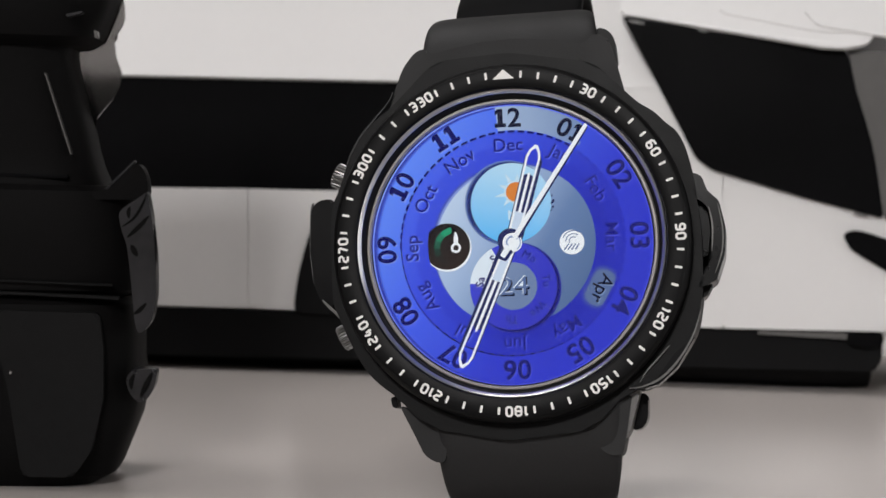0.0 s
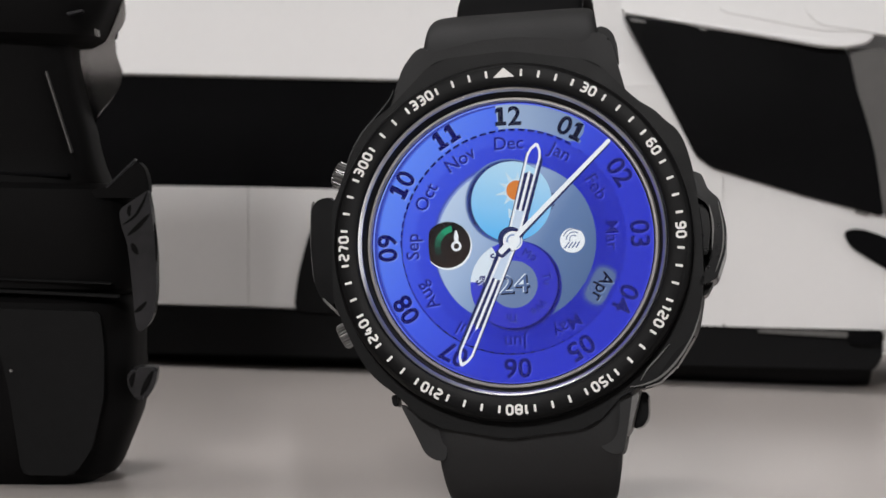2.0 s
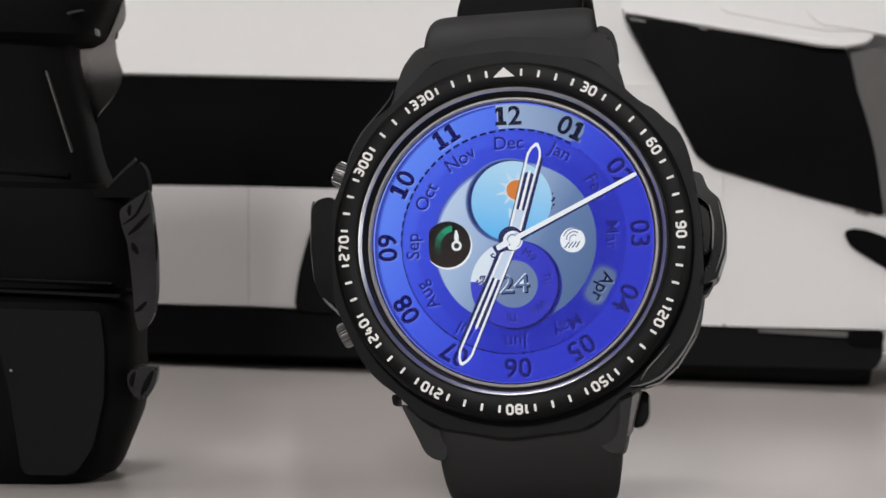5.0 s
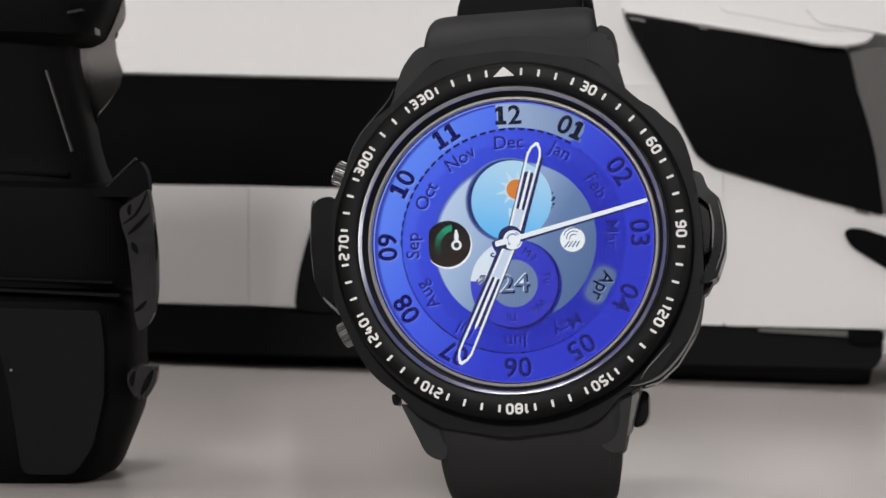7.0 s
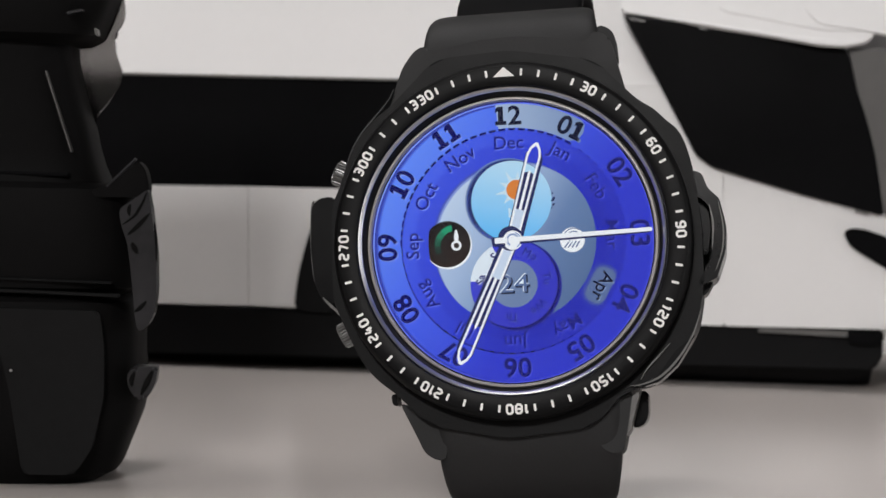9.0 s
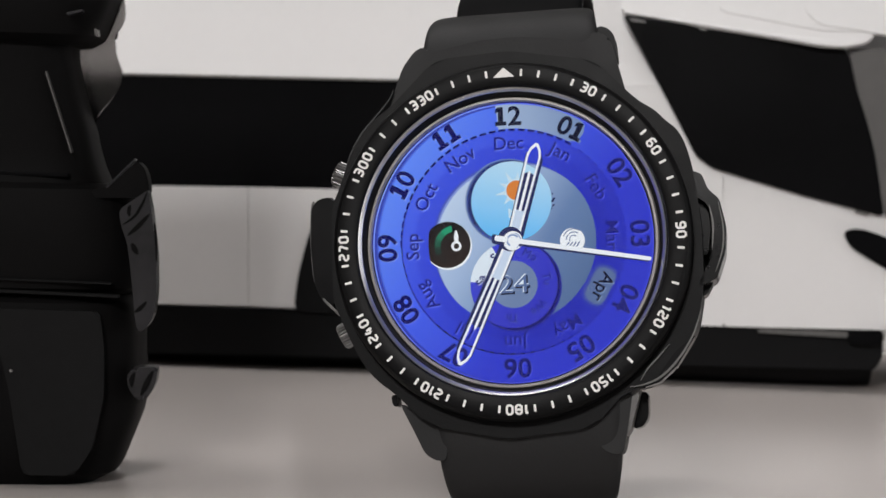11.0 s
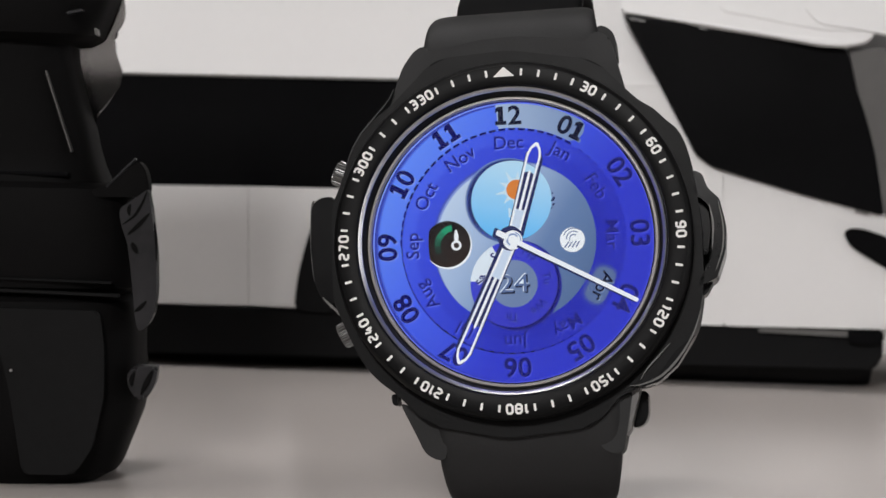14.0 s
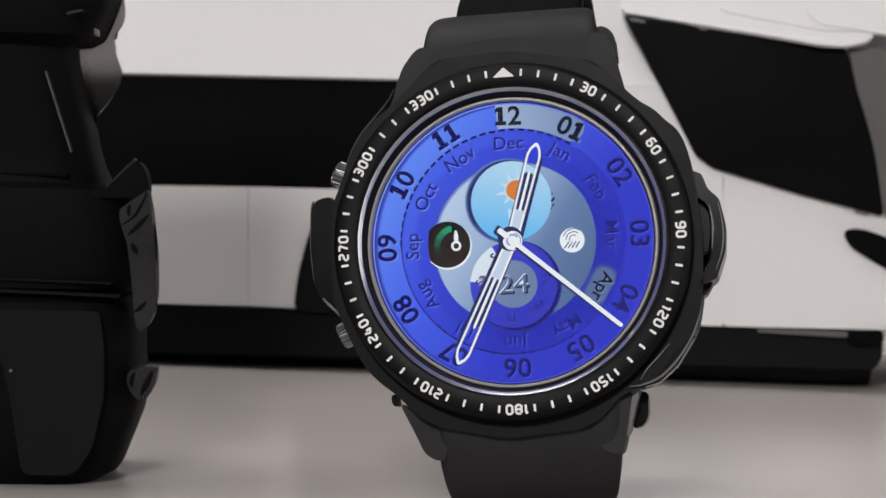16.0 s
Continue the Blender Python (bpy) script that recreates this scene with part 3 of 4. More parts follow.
    part("shroud_slope", lathe([(22.6, 3.0), (23.9, 3.0), (25.0, 3.6), (26.3, 5.0), (26.9, 6.4), (26.9, 8.5), (22.6, 8.5)], 64, 0, 0, -29, 29), RUBBER, watch, "sloping collar above the bezel")
    for pts in ([(-16.03, -20.21), (-9.93, -22.55), (-9.97, -27.85), (-11.18, -28.03), (-12.80, -27.09), (-13.92, -24.59)], [(9.31, -23.38), (14.46, -19.96), (13.82, -24.16), (12.98, -27.90), (11.73, -28.06), (9.88, -27.05)]):
        part("lug", prism(fillet(pts, 0.9), 4.4, 10, 0.1), RUBBER, watch, "moulded black strap lug")
    part("lug_edge", prism(fillet([(14.58, -19.91), (15.62, -19.52), (14.04, -24.99), (13.41, -25.84)], 0.3), 4.6, 9, 0.2), GREYTRIM, watch, "grey bevelled lug edge")
    part("lug_tab", prism(fillet([(15.30, -19.84), (16.33, -20.04), (16.25, -23.22), (15.51, -24.45), (14.02, -24.75)], 0.8), 8, 12, 0.5), GUARD, watch, "black lug tab")
    part("lug_tab", prism(fillet([(11.69, 29.44), (13.20, 29.17), (14.20, 27.85), (14.41, 24.27), (11.91, 24.44)], 0.8), 8.6, 12, 0.2), CASE, watch, "black lug tab")
    # highlights along the guard and case edges, painted as lighter strips
    for name, pts, w, y in (("guard_glint", [(-26.56, 7.06), (-26.87, 5.86), (-27.05, 0.71), (-26.78, -3.70)], 0.1, 3.3),
                            ("guard_glint", [(25.57, 3.43), (25.94, 0.98), (25.70, -2.33)], 0.12, 2.9),
                            ("guard_glint", [(26.75, 3.80), (27.22, 0.53), (26.99, -2.40), (25.97, -5.27)], 0.1, 2.9),
                            ("guard_glint", [(23.89, -9.95), (22.72, -13.17), (20.68, -16.27), (18.27, -18.47), (15.90, -19.38), (14.31, -19.52)], 0.14, 2.5),
                            ("guard_glint", [(19.70, -14.25), (18.25, -15.78), (16.73, -17.31), (15.72, -18.78)], 0.1, 2.5)):
        part(name, ribbon(pts, w, y, y + 0.7), GREYTRIM, watch, "thin grey strip, a painted highlight on the guard")
    part("case_glint", ribbon([(-15.2, 21.3), (-15.9, 19.9), (-18.1, 17.45), (-19.72, 15.65), (-21.15, 13.3), (-21.95, 11.2)], 0.11, 2.9, 3.3), MATTE, watch, "thin lighter strip, a painted highlight on the case")
    part("case_glint", ribbon([(-25.6, -6.0), (-25.0, -6.7), (-24.0, -7.7), (-23.4, -8.5)], 0.16, 2.9, 3.3), GREYTRIM, watch, "thin lighter strip, a painted highlight on the case")
    # strap: two thick ends and the closed band
    part("strap_end", shift(along(smooth_path([(6.0, 19.3, 24.2, 3.0), (6.2, 23.8, 24.0, 3.0), (7.6, 28.0, 23.4, 3.0), (10.2, 30.6, 22.4, 3.0), (13.5, 31.8, 20.6, 2.8), (17, 31.7, 18.4, 2.4)]), power=8), 0.3), RUBBER, watch, "thick matte black strap end")
    part("strap_end", shift(along(smooth_path([(6.0, -19, 24.4, 4.2), (6.2, -23.2, 24.2, 4.6), (7.0, -27.8, 23.8, 4.6), (9.2, -31.6, 22.2, 4.4), (14, -33.8, 19, 2.6)]), power=8), 0.85), RUBBER, watch, "thick matte black strap end")
    part("band", shift(along(smooth_path([(13, 31.0, 17.6, 2.2), (16.5, 35.0, 17.6, 2.2), (24, 38.6, 17.6, 2.2), (36, 39.0, 17.4, 2.2), (47, 33, 17, 2.2), (54, 22, 17, 2.2), (56, 8, 17, 2.2), (53, -9, 17, 2.2), (45, -22, 17, 2.2), (35, -31.2, 17, 2.2), (24, -34.8, 17.2, 2.2), (14, -33.9, 17.5, 2.2)])), 0.8), BAND, watch, "smooth black silicone band, shade painted in")


build_case()


GLYPHS = {"0": (1, [(-.5, -.5), (.5, -.5), (.5, .5), (-.5, .5)]), "1": (0, [(-.3, .3), (.05, .5), (.05, -.5)]),
          "2": (0, [(-.5, .5), (.5, .5), (.5, .03), (-.5, -.03), (-.5, -.5), (.5, -.5)]), "3": (0, [(-.5, .5), (.5, .5), (.5, -.5), (-.5, -.5)], [(-.25, 0), (.42, 0)]),
          "4": (0, [(-.15, .5), (-.5, -.2), (.5, -.2)], [(.22, .2), (.22, -.5)]), "5": (0, [(.5, .5), (-.5, .5), (-.5, .05), (.5, .05), (.5, -.5), (-.5, -.5)]),
          "6": (0, [(.5, .5), (-.5, .5), (-.5, -.5), (.5, -.5), (.5, .05), (-.42, .05)]), "7": (0, [(-.5, .5), (.5, .5), (-.05, -.5)]),
          "8": (1, [(-.5, -.5), (.5, -.5), (.5, .5), (-.5, .5)], [(-.4, 0), (.4, 0)]), "9": (0, [(-.5, -.5), (.5, -.5), (.5, .5), (-.5, .5), (-.5, -.05), (.42, -.05)])}


def stroke(bm, pts, w, y, deep, closed=False):
    """A line of even width with mitred joints and softened corners, raised from depth y to y + deep."""
    soft = []
    n = len(pts)
    for i, p in enumerate(pts):
        if not closed and i in (0, n - 1):
            soft.append(Vector(p))
            continue
        p, a, b = Vector(p), Vector(pts[i - 1]), Vector(pts[(i + 1) % n])
        for q in (a, b):
            soft.append(p + (q - p).normalized() * min(w * 0.7, (q - p).length * 0.4))
    n = len(soft)
    rows = []
    for i, p in enumerate(soft):
        a = soft[i - 1] if closed or i else None
        b = soft[(i + 1) % n] if closed or i < n - 1 else None
        d1 = (p - a).normalized() if a is not None else (b - p).normalized()
        d2 = (b - p).normalized() if b is not None else d1
        t = (d1 + d2).normalized()
        side = Vector((-t.y, t.x)) * (w / 2 / max(0.5, t.dot(d1)))
        rows.append([bm.verts.new((q.x * MM, yy * MM, q.y * MM)) for q, yy in ((p - side, y), (p + side, y), (p + side, y + deep), (p - side, y + deep))])
    for i in range(n if closed else n - 1):
        a, b = rows[i], rows[(i + 1) % n]
        for k in range(4):
            bm.faces.new((a[k], a[(k + 1) % 4], b[(k + 1) % 4], b[k]))
    if not closed:
        bm.faces.new(rows[0])
        bm.faces.new(rows[-1][::-1])


def square_number(text, x, z, turn, y, wide=0.72, high=1.12, line=0.29):
    """A number in square strokes, centred at x, z, turned clockwise."""
    bm = bmesh.new()
    gaps = [0.75 if c == "1" else 1.18 for c in text]
    at = -sum(gaps) / 2
    for c, g in zip(text, gaps):
        closed, *lines = GLYPHS[c]
        for k, pts in enumerate(lines):
            stroke(bm, [(at + g / 2 + px * wide, pz * high) for px, pz in pts], line, y - 0.006 * k, 0.3, bool(closed) and k == 0)
        at += g
    bmesh.ops.transform(bm, matrix=pose(x * MM, 0, z * MM, 0, turn, 0), verts=bm.verts)
    return finish(bm, False)


def build_bezel_print():
    for i in range(60):
        a = i * 6
        s, c = math.sin(radians(a)), math.cos(radians(a))
        if a == 0:
            part("index_triangle", prism(fillet([(-1.42, 21.35), (1.42, 21.35), (0, 22.65)], 0.12), -0.05, 0.3), INK, watch, "white triangle mark")
        elif a % 30 == 0:
            part("bezel_number", square_number(str(a), 21.95 * s, 21.95 * c, a, -0.05), INK, watch, "white printed number")
        else:
            bm = prism(fillet([(-0.16, 21.47), (0.16, 21.47), (0.16, 22.43), (-0.16, 22.43)], 0.12, 3), -0.05, 0.3)
            bmesh.ops.rotate(bm, cent=(0, 0, 0), matrix=Matrix.Rotation(radians(a), 3, "Y"), verts=bm.verts)
            part("bezel_tick", bm, INK, watch)


build_bezel_print()

# ---- the lit display ----
CX, CZ = -0.12, 0.0         # centre of the screen in the case
NX, NZ = -0.03, 0.13        # centre of the dial's rings and numbers


def polar(r, a):
    return NX + r * math.sin(radians(a)), NZ + r * math.cos(radians(a))


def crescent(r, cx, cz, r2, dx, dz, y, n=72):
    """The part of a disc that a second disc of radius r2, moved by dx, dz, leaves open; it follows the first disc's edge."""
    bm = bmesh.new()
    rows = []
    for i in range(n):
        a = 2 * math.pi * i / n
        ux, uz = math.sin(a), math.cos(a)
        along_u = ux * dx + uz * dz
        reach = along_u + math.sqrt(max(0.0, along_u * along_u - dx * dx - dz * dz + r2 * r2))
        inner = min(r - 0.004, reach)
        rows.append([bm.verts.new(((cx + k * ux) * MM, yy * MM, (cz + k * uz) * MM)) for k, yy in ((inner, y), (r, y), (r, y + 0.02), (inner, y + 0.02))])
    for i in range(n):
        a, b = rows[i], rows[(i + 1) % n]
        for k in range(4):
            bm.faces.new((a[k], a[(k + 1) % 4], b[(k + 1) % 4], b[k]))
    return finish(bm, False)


def numeral(text, size, y, x, z, turn, bold, stretch=1.0):
    """Two digits side by side; the digit one has a flag and a foot, the others are of the built-in font."""
    bm = bmesh.new()
    for k, c in enumerate(text):
        at = (k - 0.5) * size * 0.76
        if c == "1":
            w, h = 0.105 * size + bold, size / 2
            one = prism([(at - 0.3 * size, -h), (at + 0.3 * size, -h), (at + 0.3 * size, -h + 1.5 * w), (at + w, -h + 1.5 * w), (at + w, h), (at - w, h),
                         (at - 0.28 * size, h - 0.9 * w), (at - 0.28 * size, h - 2.4 * w), (at - w, h - 1.7 * w), (at - w, -h + 1.5 * w), (at - 0.3 * size, -h + 1.5 * w)], -0.02, 0.02)
        else:
            one = letters(c, size, 0, at, 0, 0, bold=bold, stretch=stretch)
        me = bpy.data.meshes.new("digit")
        one.to_mesh(me)
        one.free()
        bm.from_mesh(me)
        bpy.data.meshes.remove(me)
    bmesh.ops.transform(bm, matrix=pose(x * MM, y * MM, z * MM, 0, turn, 0), verts=bm.verts)
    return bm


def build_display():
    screen = part("screen", disc(18.6, 3.0, CX, CZ, 0.4), BLUE_EDGE, watch, "lit round blue display")
    lay = 2.96

    def show(name, bm, material, label=""):
        return part(name, bm, material, screen, label)

    show("hour_ring", ring(14.7, 18.42, lay, CX, CZ), BLUE_OUTER, "blue hour ring")
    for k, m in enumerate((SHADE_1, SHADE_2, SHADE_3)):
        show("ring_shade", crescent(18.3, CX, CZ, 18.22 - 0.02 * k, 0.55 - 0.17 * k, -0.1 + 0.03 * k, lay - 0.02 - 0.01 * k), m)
    show("month_ring", ring(10.6, 14.66, lay, NX, NZ), BLUE_INNER, "darker blue month ring")
    show("month_ring_rise", ring(12.9, 14.66, lay - 0.008, NX, NZ), BLUE_MID, "lighter outer half of the month ring")
    show("hour_marker", ring(14.95, 18.3, lay - 0.05, NX, NZ, -5, 30, n=40), SLATE_HI, "pale grey-blue hour marker")
    show("marker_end", disc(1.67, lay - 0.05, *polar(16.62, 30)), SLATE_HI)
    for k, (grow, m) in enumerate(((0.55, MARK_EDGE), (0.25, MARK_SOFT), (0.0, MARK))):
        show("month_marker", prism(fillet([(NX + x * math.cos(radians(120)) + z * math.sin(radians(120)), NZ - x * math.sin(radians(120)) + z * math.cos(radians(120)))
                                           for x, z in ((-2.3 - grow, 11.5 - grow), (2.3 + grow, 11.5 - grow), (2.5 + grow, 14.2 + grow * 0.4), (-2.5 - grow, 14.2 + grow * 0.4))], 1.3 + grow * 0.6), lay - 0.05 - 0.01 * k, lay), m, "grey-blue month marker")
    for k in range(-18, 7):
        a = k * 5.0
        show("ring_dash", ring(14.62, 14.9, lay - 0.08, NX, NZ, a, a + 3.5, n=4), NAVY if k > -15 else NAVY_SOFT)
    for k in range(44):
        a = 38 + k * 5.2
        show("ring_dash", ring(14.66, 14.8, lay - 0.03, NX, NZ, a, a + 3.0, n=3), DASH_SOFT)
    show("screen_glow_edge", ring(18.28, 18.44, lay - 0.07, CX, CZ), EMBOSS)
    show("inner_dial", disc(10.9, lay - 0.02, NX, NZ), SLATE, "grey-blue inner dial")
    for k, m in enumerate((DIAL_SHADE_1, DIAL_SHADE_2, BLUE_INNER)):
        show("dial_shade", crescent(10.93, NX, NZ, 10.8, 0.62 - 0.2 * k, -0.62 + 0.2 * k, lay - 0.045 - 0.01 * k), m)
    for i in range(1, 13):
        a = i * 30
        x, z = polar(16.6, a)
        show("number_ridge", numeral(f"{i:02d}", 2.45, lay - 0.12, x + 0.16, z - 0.16, a, 0.06, 1.04), SLATE_HI if i in (12, 1) else EMBOSS)
        show("hour_number", numeral(f"{i:02d}", 2.45, lay - 0.18, x, z, a, 0.08, 1.04), INKDARK if i in (12, 1) else NAVY, "dark blue hour number")
    for i, name in enumerate(("Dec", "Jan", "Feb", "Mar", "Apr", "May", "Jun", "Jul", "Aug", "Sep", "Oct", "Nov")):
        x, z = polar(13.0, i * 30)
        show("name_ridge", letters(name, 1.72, lay - 0.12, x + 0.13, z - 0.14, i * 30, bold=0.03), EMBOSS if i != 4 else SLATE_HI)
        show("month_name", letters(name, 1.72, lay - 0.17, x, z, i * 30, bold=0.03), INKDARK if i == 4 else NAVY_SOFT, "dark blue month name")
    # weather
    wx, wz = (-0.05, 5.38)
    for k, m in enumerate((WEATHER_SHADE_1, WEATHER_SHADE_2, WEATHER_SHADE_3)):
        show("weather_shade", disc(5.62 - 0.1 * k, lay - 0.08 - 0.008 * k, wx - 0.42 + 0.07 * k, wz + 0.06 - 0.02 * k), m)
    show("weather_disc", disc(5.3, lay - 0.13, wx + 0.05, wz), SKYBLUE, "sky-blue weather disc")
    sx, sz = (0.72, 6.8)
    for k in range(10):
        a = radians(36 * k + 8)
        p, q = (math.sin(a), math.cos(a)), (math.cos(a), -math.sin(a))
        long = 2.75 if k % 2 else 2.35
        show("sun_ray", prism([(sx + p[0] * 1.3 - q[0] * 0.3, sz + p[1] * 1.3 - q[1] * 0.3), (sx + p[0] * long - q[0] * 0.05, sz + p[1] * long - q[1] * 0.05), (sx + p[0] * long + q[0] * 0.05, sz + p[1] * long + q[1] * 0.05), (sx + p[0] * 1.3 + q[0] * 0.3, sz + p[1] * 1.3 + q[1] * 0.3)], lay - 0.17, lay - 0.15), SUNRAY)
    show("sun_halo", ring(1.25, 1.5, lay - 0.18, sx, sz, n=40), SUNRAY)
    show("sun", disc(1.3, lay - 0.2, sx, sz, n=40), ORANGE, "orange sun sign")
    for bx, bz, bw, bh in ((-1.0, -3.0, 0.14, 0.6), (-0.62, -2.75, 0.3, 0.14), (-0.35, -3.0, 0.12, 0.5)):
        show("weather_mark", prism([(sx + bx - bw, sz + bz - bh), (sx + bx + bw, sz + bz - bh), (sx + bx + bw, sz + bz + bh), (sx + bx - bw, sz + bz + bh)], lay - 0.17, lay - 0.15), SUNRAY)
    rnd = random.Random(4)
    for a0, a1, count, m in ((238, 300, 13, NAVY_DEEP), (212, 236, 5, DIAL_SHADE_2), (84, 104, 5, NAVY_DEEP)):
        for k in range(count):
            a = radians(a0 + (a1 - a0) * k / (count - 1) + rnd.uniform(-1.5, 1.5))
            r = 5.5 + rnd.uniform(-0.08, 0.12)
            w, h = rnd.uniform(0.1, 0.24), rnd.uniform(0.08, 0.2)
            x, z = wx + r * math.sin(a), wz + r * math.cos(a)
            show("cloud_edge", prism([(x - w, z - h), (x + w * 0.7, z - h * 0.6), (x + w, z + h), (x - w * 0.5, z + h * 0.8)], lay - 0.155, lay - 0.15), m)
    # gauge, its edge cut by the month ring
    gx, gz = (-8.65, 0.12)

    def cut_disc(r, cx, cz, y):
        pts = []
        for i in range(72):
            a = 2 * math.pi * i / 72
            x, z = cx + r * math.sin(a) - NX, cz + r * math.cos(a) - NZ
            f = min(1.0, 11.15 / math.hypot(x, z))
            pts.append((NX + x * f, NZ + z * f))
        return prism(pts, y, y + 0.02)

    show("gauge_edge", cut_disc(3.12, gx + 0.12, gz - 0.2, lay - 0.1), WHITE_LIT, "white gauge edge")
    show("gauge", cut_disc(3.06, gx, gz, lay - 0.13), GAUGE, "black gauge")
    ax, az = (-7.62, -0.1)
    for a0, a1, m in ((-42, -6, GREEN), (-66, -42, GREEN_MID), (-90, -66, GREEN_DIM), (-114, -90, GREEN_DARK), (-150, -114, GAUGE_ARC)):
        show("gauge_arc", ring(1.95, 2.75, lay - 0.16, ax, az, a0, a1, n=10), m, "green gauge arc")
    nx, nz = (-7.46, -0.12)
    show("gauge_needle", prism([(nx - 0.22, nz + 0.4), (nx - 0.3, nz + 1.2), (nx - 0.12, nz + 2.0), (nx + 0.1, nz + 2.1), (nx + 0.34, nz + 1.3), (nx + 0.26, nz + 0.4)], lay - 0.2, lay - 0.18), WHITE_LIT, "white needle")
    show("needle_shade", prism([(nx - 0.5, nz + 1.5), (nx - 0.55, nz + 2.9), (nx - 0.1, nz + 2.4), (nx + 0.1, nz + 2.1)], lay - 0.185, lay - 0.17), GAUGE_INK)
    show("gauge_hub", ring(0.36, 0.68, lay - 0.2, nx, nz, n=24), WHITE_LIT)
    # round emblem, as plain shapes
    ex, ez = (7.77, -0.21)
    show("emblem", disc(1.62, lay - 0.1, ex, ez, n=40), WHITE_LIT, "round white emblem")
    for k in range(3):
        show("emblem_stroke", ring(0.5 + 0.42 * k, 0.62 + 0.42 * k, lay - 0.13, ex + 0.2, ez + 0.1, 250 + 20 * k, 395, n=16), MARK)
    for k in range(4):
        show("emblem_stroke", prism([(ex - 1.15 + 0.5 * k, ez - 0.95), (ex - 1.0 + 0.5 * k, ez - 1.05), (ex - 0.35 + 0.45 * k, ez - 0.25), (ex - 0.48 + 0.45 * k, ez - 0.2)], lay - 0.13, lay - 0.11), MARK)
    # day and date
    dx, dz = (-0.1, -5.55)
    for k, m in enumerate((DAY_SHADE_1, DAY_SHADE_2)):
        show("day_shade", disc(5.95 - 0.12 * k, lay - 0.06 - 0.01 * k, dx + 0.3 - 0.1 * k, dz - 0.22 + 0.08 * k), m)
    show("day_ring", disc(5.7, lay - 0.1, dx, dz), BLUE_DAY, "blue weekday ring")
    show("day_marker", ring(3.05, 5.72, lay - 0.12, dx, dz, -84, -28, n=30), PALE, "pale weekday marker")
    show("date_disc", disc(3.1, lay - 0.14, dx, dz), DATE, "grey-blue date disc")
    for i, name in enumerate(("Mo", "Tu", "We", "Th", "Fr", "Sa", "Su")):
        a = (31, 83, 135, 184, 236, -80, -30)[i]
        show("day_ridge", letters(name, 1.05, lay - 0.17, dx + 0.07 + 4.4 * math.sin(radians(a)), dz - 0.08 + 4.4 * math.cos(radians(a)), a, bold=0.02), PALE if i > 4 else DAY_RIDGE)
        show("day_name", letters(name, 1.05, lay - 0.19, dx + 4.4 * math.sin(radians(a)), dz + 4.4 * math.cos(radians(a)), a, bold=0.03), NAVY if name in ("Sa", "Su") else DAY_INK)
    show("date_number", letters("24", 2.35, lay - 0.17, dx + 0.2, dz - 0.1, 0, bold=0.04, stretch=1.2), INKDARK, "dark date number")
    show("date_number_light", letters("24", 2.35, lay - 0.19, dx + 0.0, dz + 0.12, 0, bold=0.03, stretch=1.2), PALE)
    show("date_number_face", letters("24", 2.35, lay - 0.21, dx + 0.07, dz + 0.05, 0, bold=-0.01, stretch=1.2), MARK)
    # the hub under the second hand, with its shade
    show("hub_shade", disc(1.62, lay - 0.46, HX - 0.22, HZ + 0.2, n=48), HANDDARK)
    show("hub", disc(1.28, lay - 0.48, HX + 0.08, HZ - 0.06, n=48), WHITE_LIT, "white hub")
    show("hub_groove", ring(0.62, 0.85, lay - 0.49, HX + 0.08, HZ - 0.02, -150, 60, n=32), HAND_GREY)
    show("hub_groove", ring(0.98, 1.12, lay - 0.49, HX + 0.08, HZ - 0.06, 20, 150, n=24), HAND_GREY)


HX, HZ = (-0.06, 0.18)      # the pivot of the hands
build_display()


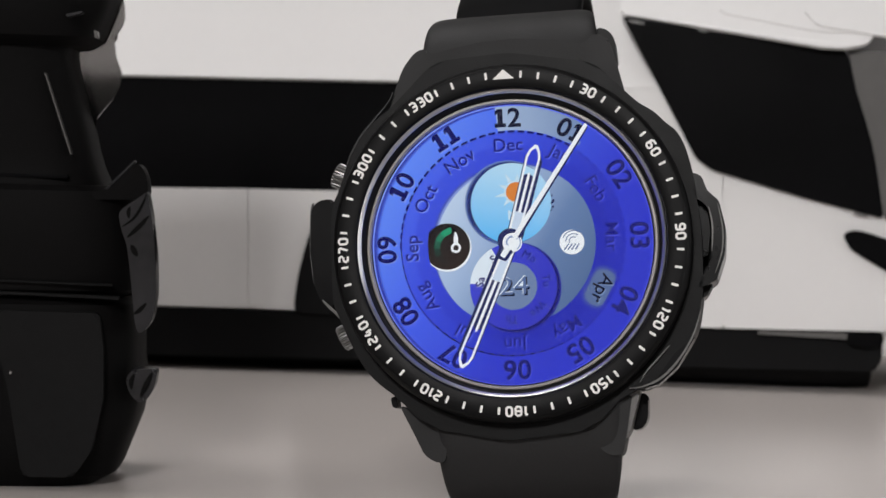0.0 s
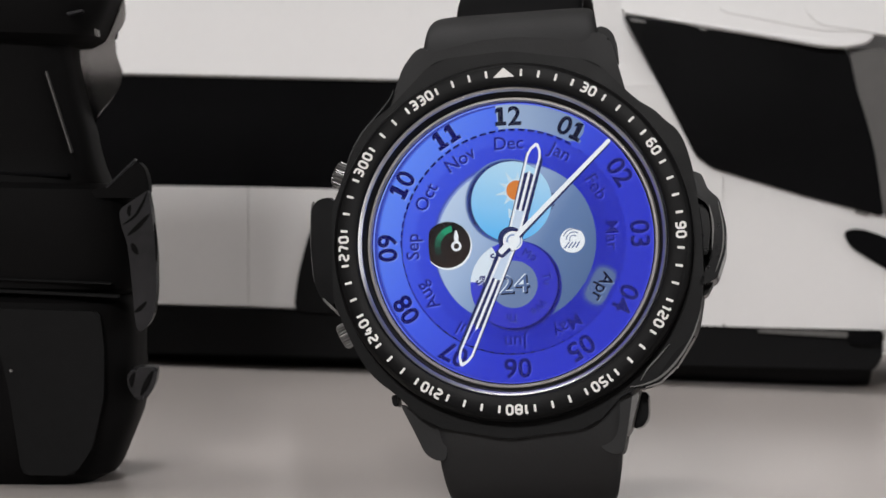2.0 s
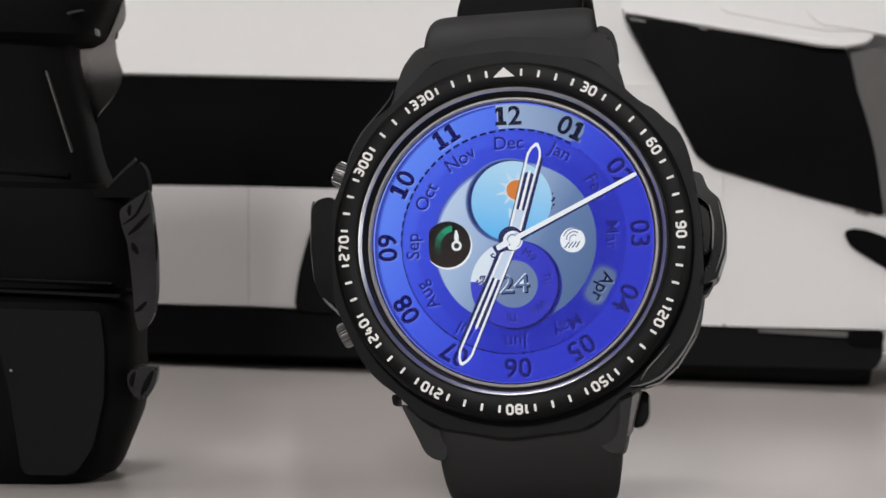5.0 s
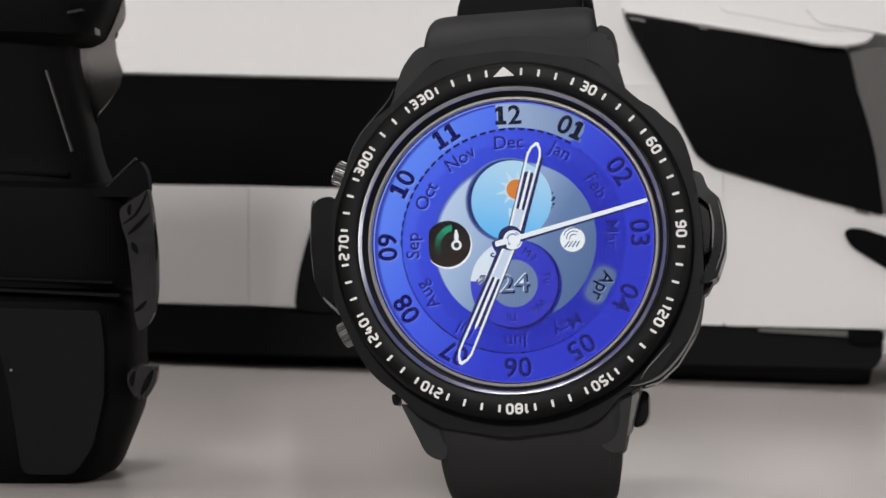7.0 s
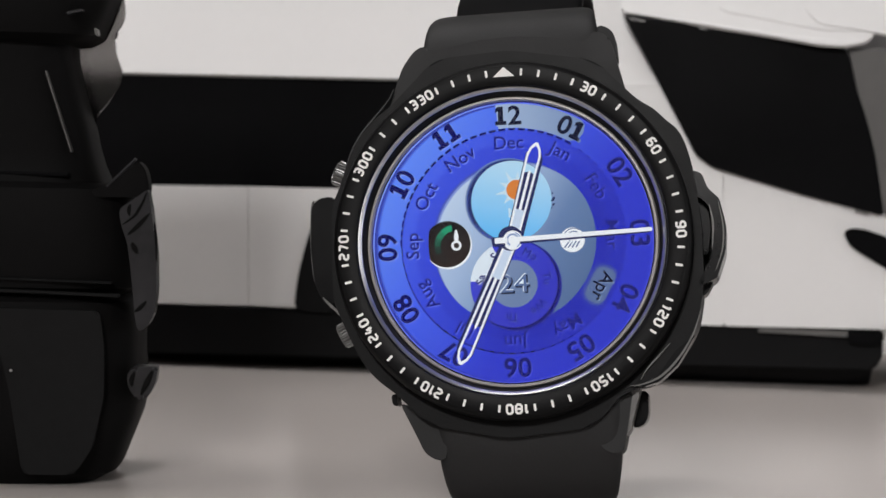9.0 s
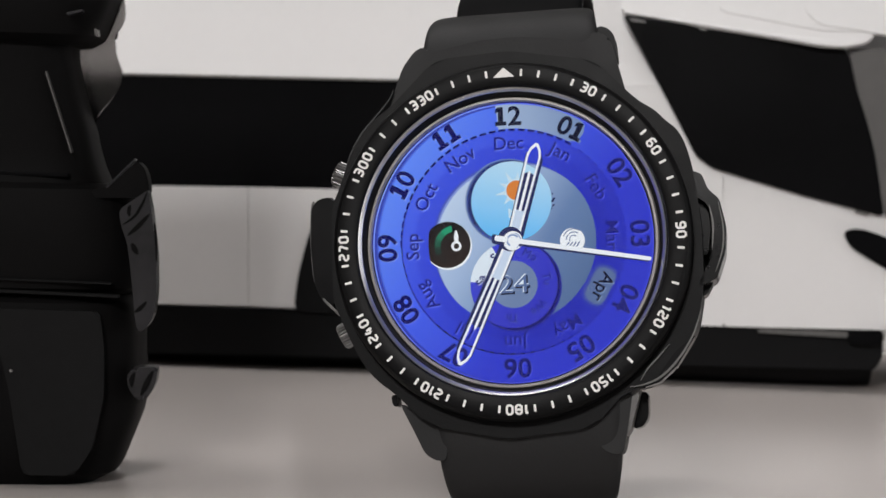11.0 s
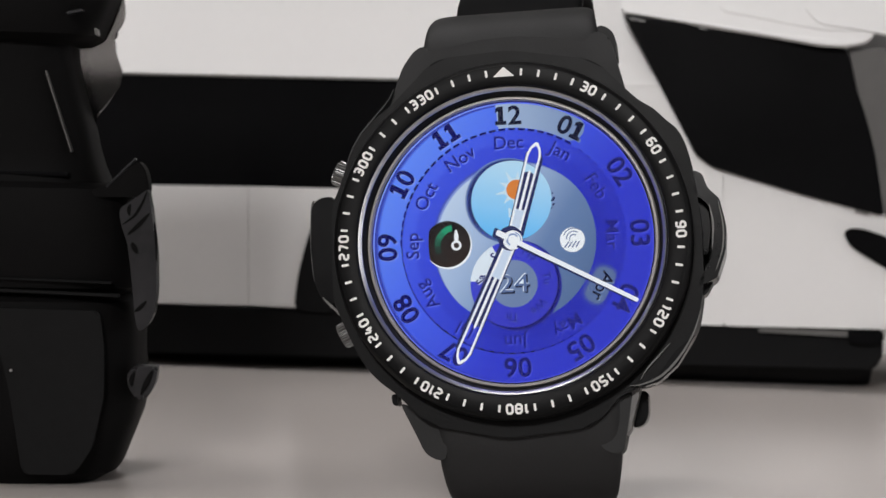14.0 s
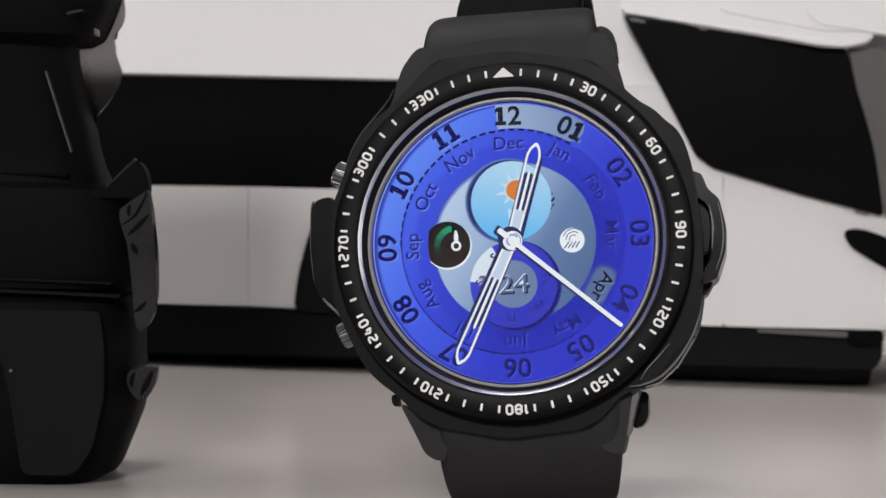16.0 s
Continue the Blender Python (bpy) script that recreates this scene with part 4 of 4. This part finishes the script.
def skeleton_hand(name, length, width, y):
    """A hand with two rails, a blunt pointed tip, a middle bar and a solid foot; it points up. Its shade lies on one side."""
    hand = root(name, pose(0, 0, 0), "", "")
    hand.parent = watch
    w, t, L = width / 2, 0.3, length
    foot = L * 0.31
    for k in (-1, 1):
        part("gap", prism([(k * 0.14, foot), (k * (w * 0.86 - t + 0.05), foot), (k * (w * 0.93 - t + 0.05), L * 0.68), (k * 0.14, L * 0.7)], y + 0.06, y + 0.08), HANDDARK, hand)
        part("rail", prism([(k * (w * 0.8 - t), 0.4), (k * w * 0.8, 0.4), (k * w, L - 1.7), (k * (w - t), L - 1.7)], y, y + 0.03), WHITE_LIT, hand)
        part("tip", prism([(k * w, L - 1.72), (k * w * 0.72, L - 0.75), (k * 0.2, L), (0, L), (0, L - 0.4), (k * (w * 0.72 - t * 0.85), L - 0.95), (k * (w - t), L - 1.76)], y, y + 0.03), WHITE_LIT, hand)
        part("rail_line", prism([(k * (w * 0.8 - t * 0.3), foot * 0.9), (k * (w * 0.8 - t * 0.12), foot * 0.9), (k * (w - t * 0.12), L - 1.8), (k * (w - t * 0.3), L - 1.8)], y - 0.02, y - 0.005), HANDFILL, hand)
    part("rail_shade", prism([(w * 0.7, 0.8), (w * 0.8 + 0.5, 0.8), (w + 0.34, L - 2.0), (w * 0.9, L - 1.2)], y + 0.09, y + 0.11), HANDDARK, hand)
    part("rail_edge", prism([(-w * 0.7, 0.8), (-w * 0.8 - 0.14, 0.8), (-w - 0.12, L - 1.7), (-w * 0.7, L - 0.9)], y + 0.09, y + 0.11), HANDDARK, hand)
    part("middle_bar", prism([(-0.19, foot - 0.1), (0.19, foot - 0.1), (0.17, L * 0.7), (0, L * 0.72), (-0.17, L * 0.7)], y, y + 0.03), WHITE_LIT, hand)
    part("foot", prism([(-w * 0.8 + t, 0.4), (w * 0.8 - t, 0.4), (w * 0.85 - t, foot), (-w * 0.85 + t, foot)], y, y + 0.03), HANDFILL, hand)
    return hand


hour_hand = tagged(skeleton_hand("hour_hand", 13.2, 1.95, 2.62), "white skeleton hour hand")
minute_hand = tagged(skeleton_hand("minute_hand", 17.6, 1.95, 2.55), "white skeleton minute hand")
second_hand = root("second_hand", pose(0, 0, 0), "slim white second hand", "")
second_hand.parent = watch
part("pointer", prism(fillet([(-0.32, 0.6), (0.32, 0.6), (0.26, 18.25), (-0.26, 18.25)], 0.2, 3), 2.40, 2.43), WHITE_LIT, second_hand, "white second pointer")
part("pointer_edge", prism([(0.2, 1.0), (0.62, 1.0), (0.44, 17.9), (0.2, 18.1)], 2.44, 2.46), HANDDARK, second_hand)
part("tail", prism(fillet([(-0.36, -2.3), (0.36, -2.3), (0.4, -0.6), (-0.4, -0.6)], 0.2, 3), 2.40, 2.43), WHITE_LIT, second_hand, "short white tail")
part("tail_edge", prism(fillet([(-0.5, -2.75), (0.75, -2.6), (0.85, -0.9), (-0.4, -1.0)], 0.3, 3), 2.44, 2.46), HANDDARK, second_hand)


def motions():
    """The pointers turn as time passes: 12:34 and six seconds at the start."""
    at = lambda a: pose(HX * MM, 0, HZ * MM, 0, a, 0)
    steps = [0, 0.2] + [0.5 * k for k in range(1, 32)] + [15.8, 16.0]
    walk(second_hand, [(t, at(S0 + 6.0 * t)) for t in steps])
    walk(minute_hand, [(t, at(M0 + 0.1 * t)) for t in range(0, 17, 4)])
    walk(hour_hand, [(t, at(H0 + t / 120)) for t in range(0, 17, 4)])


S0, M0, H0 = 34.8, 204.3, 16.5
motions()
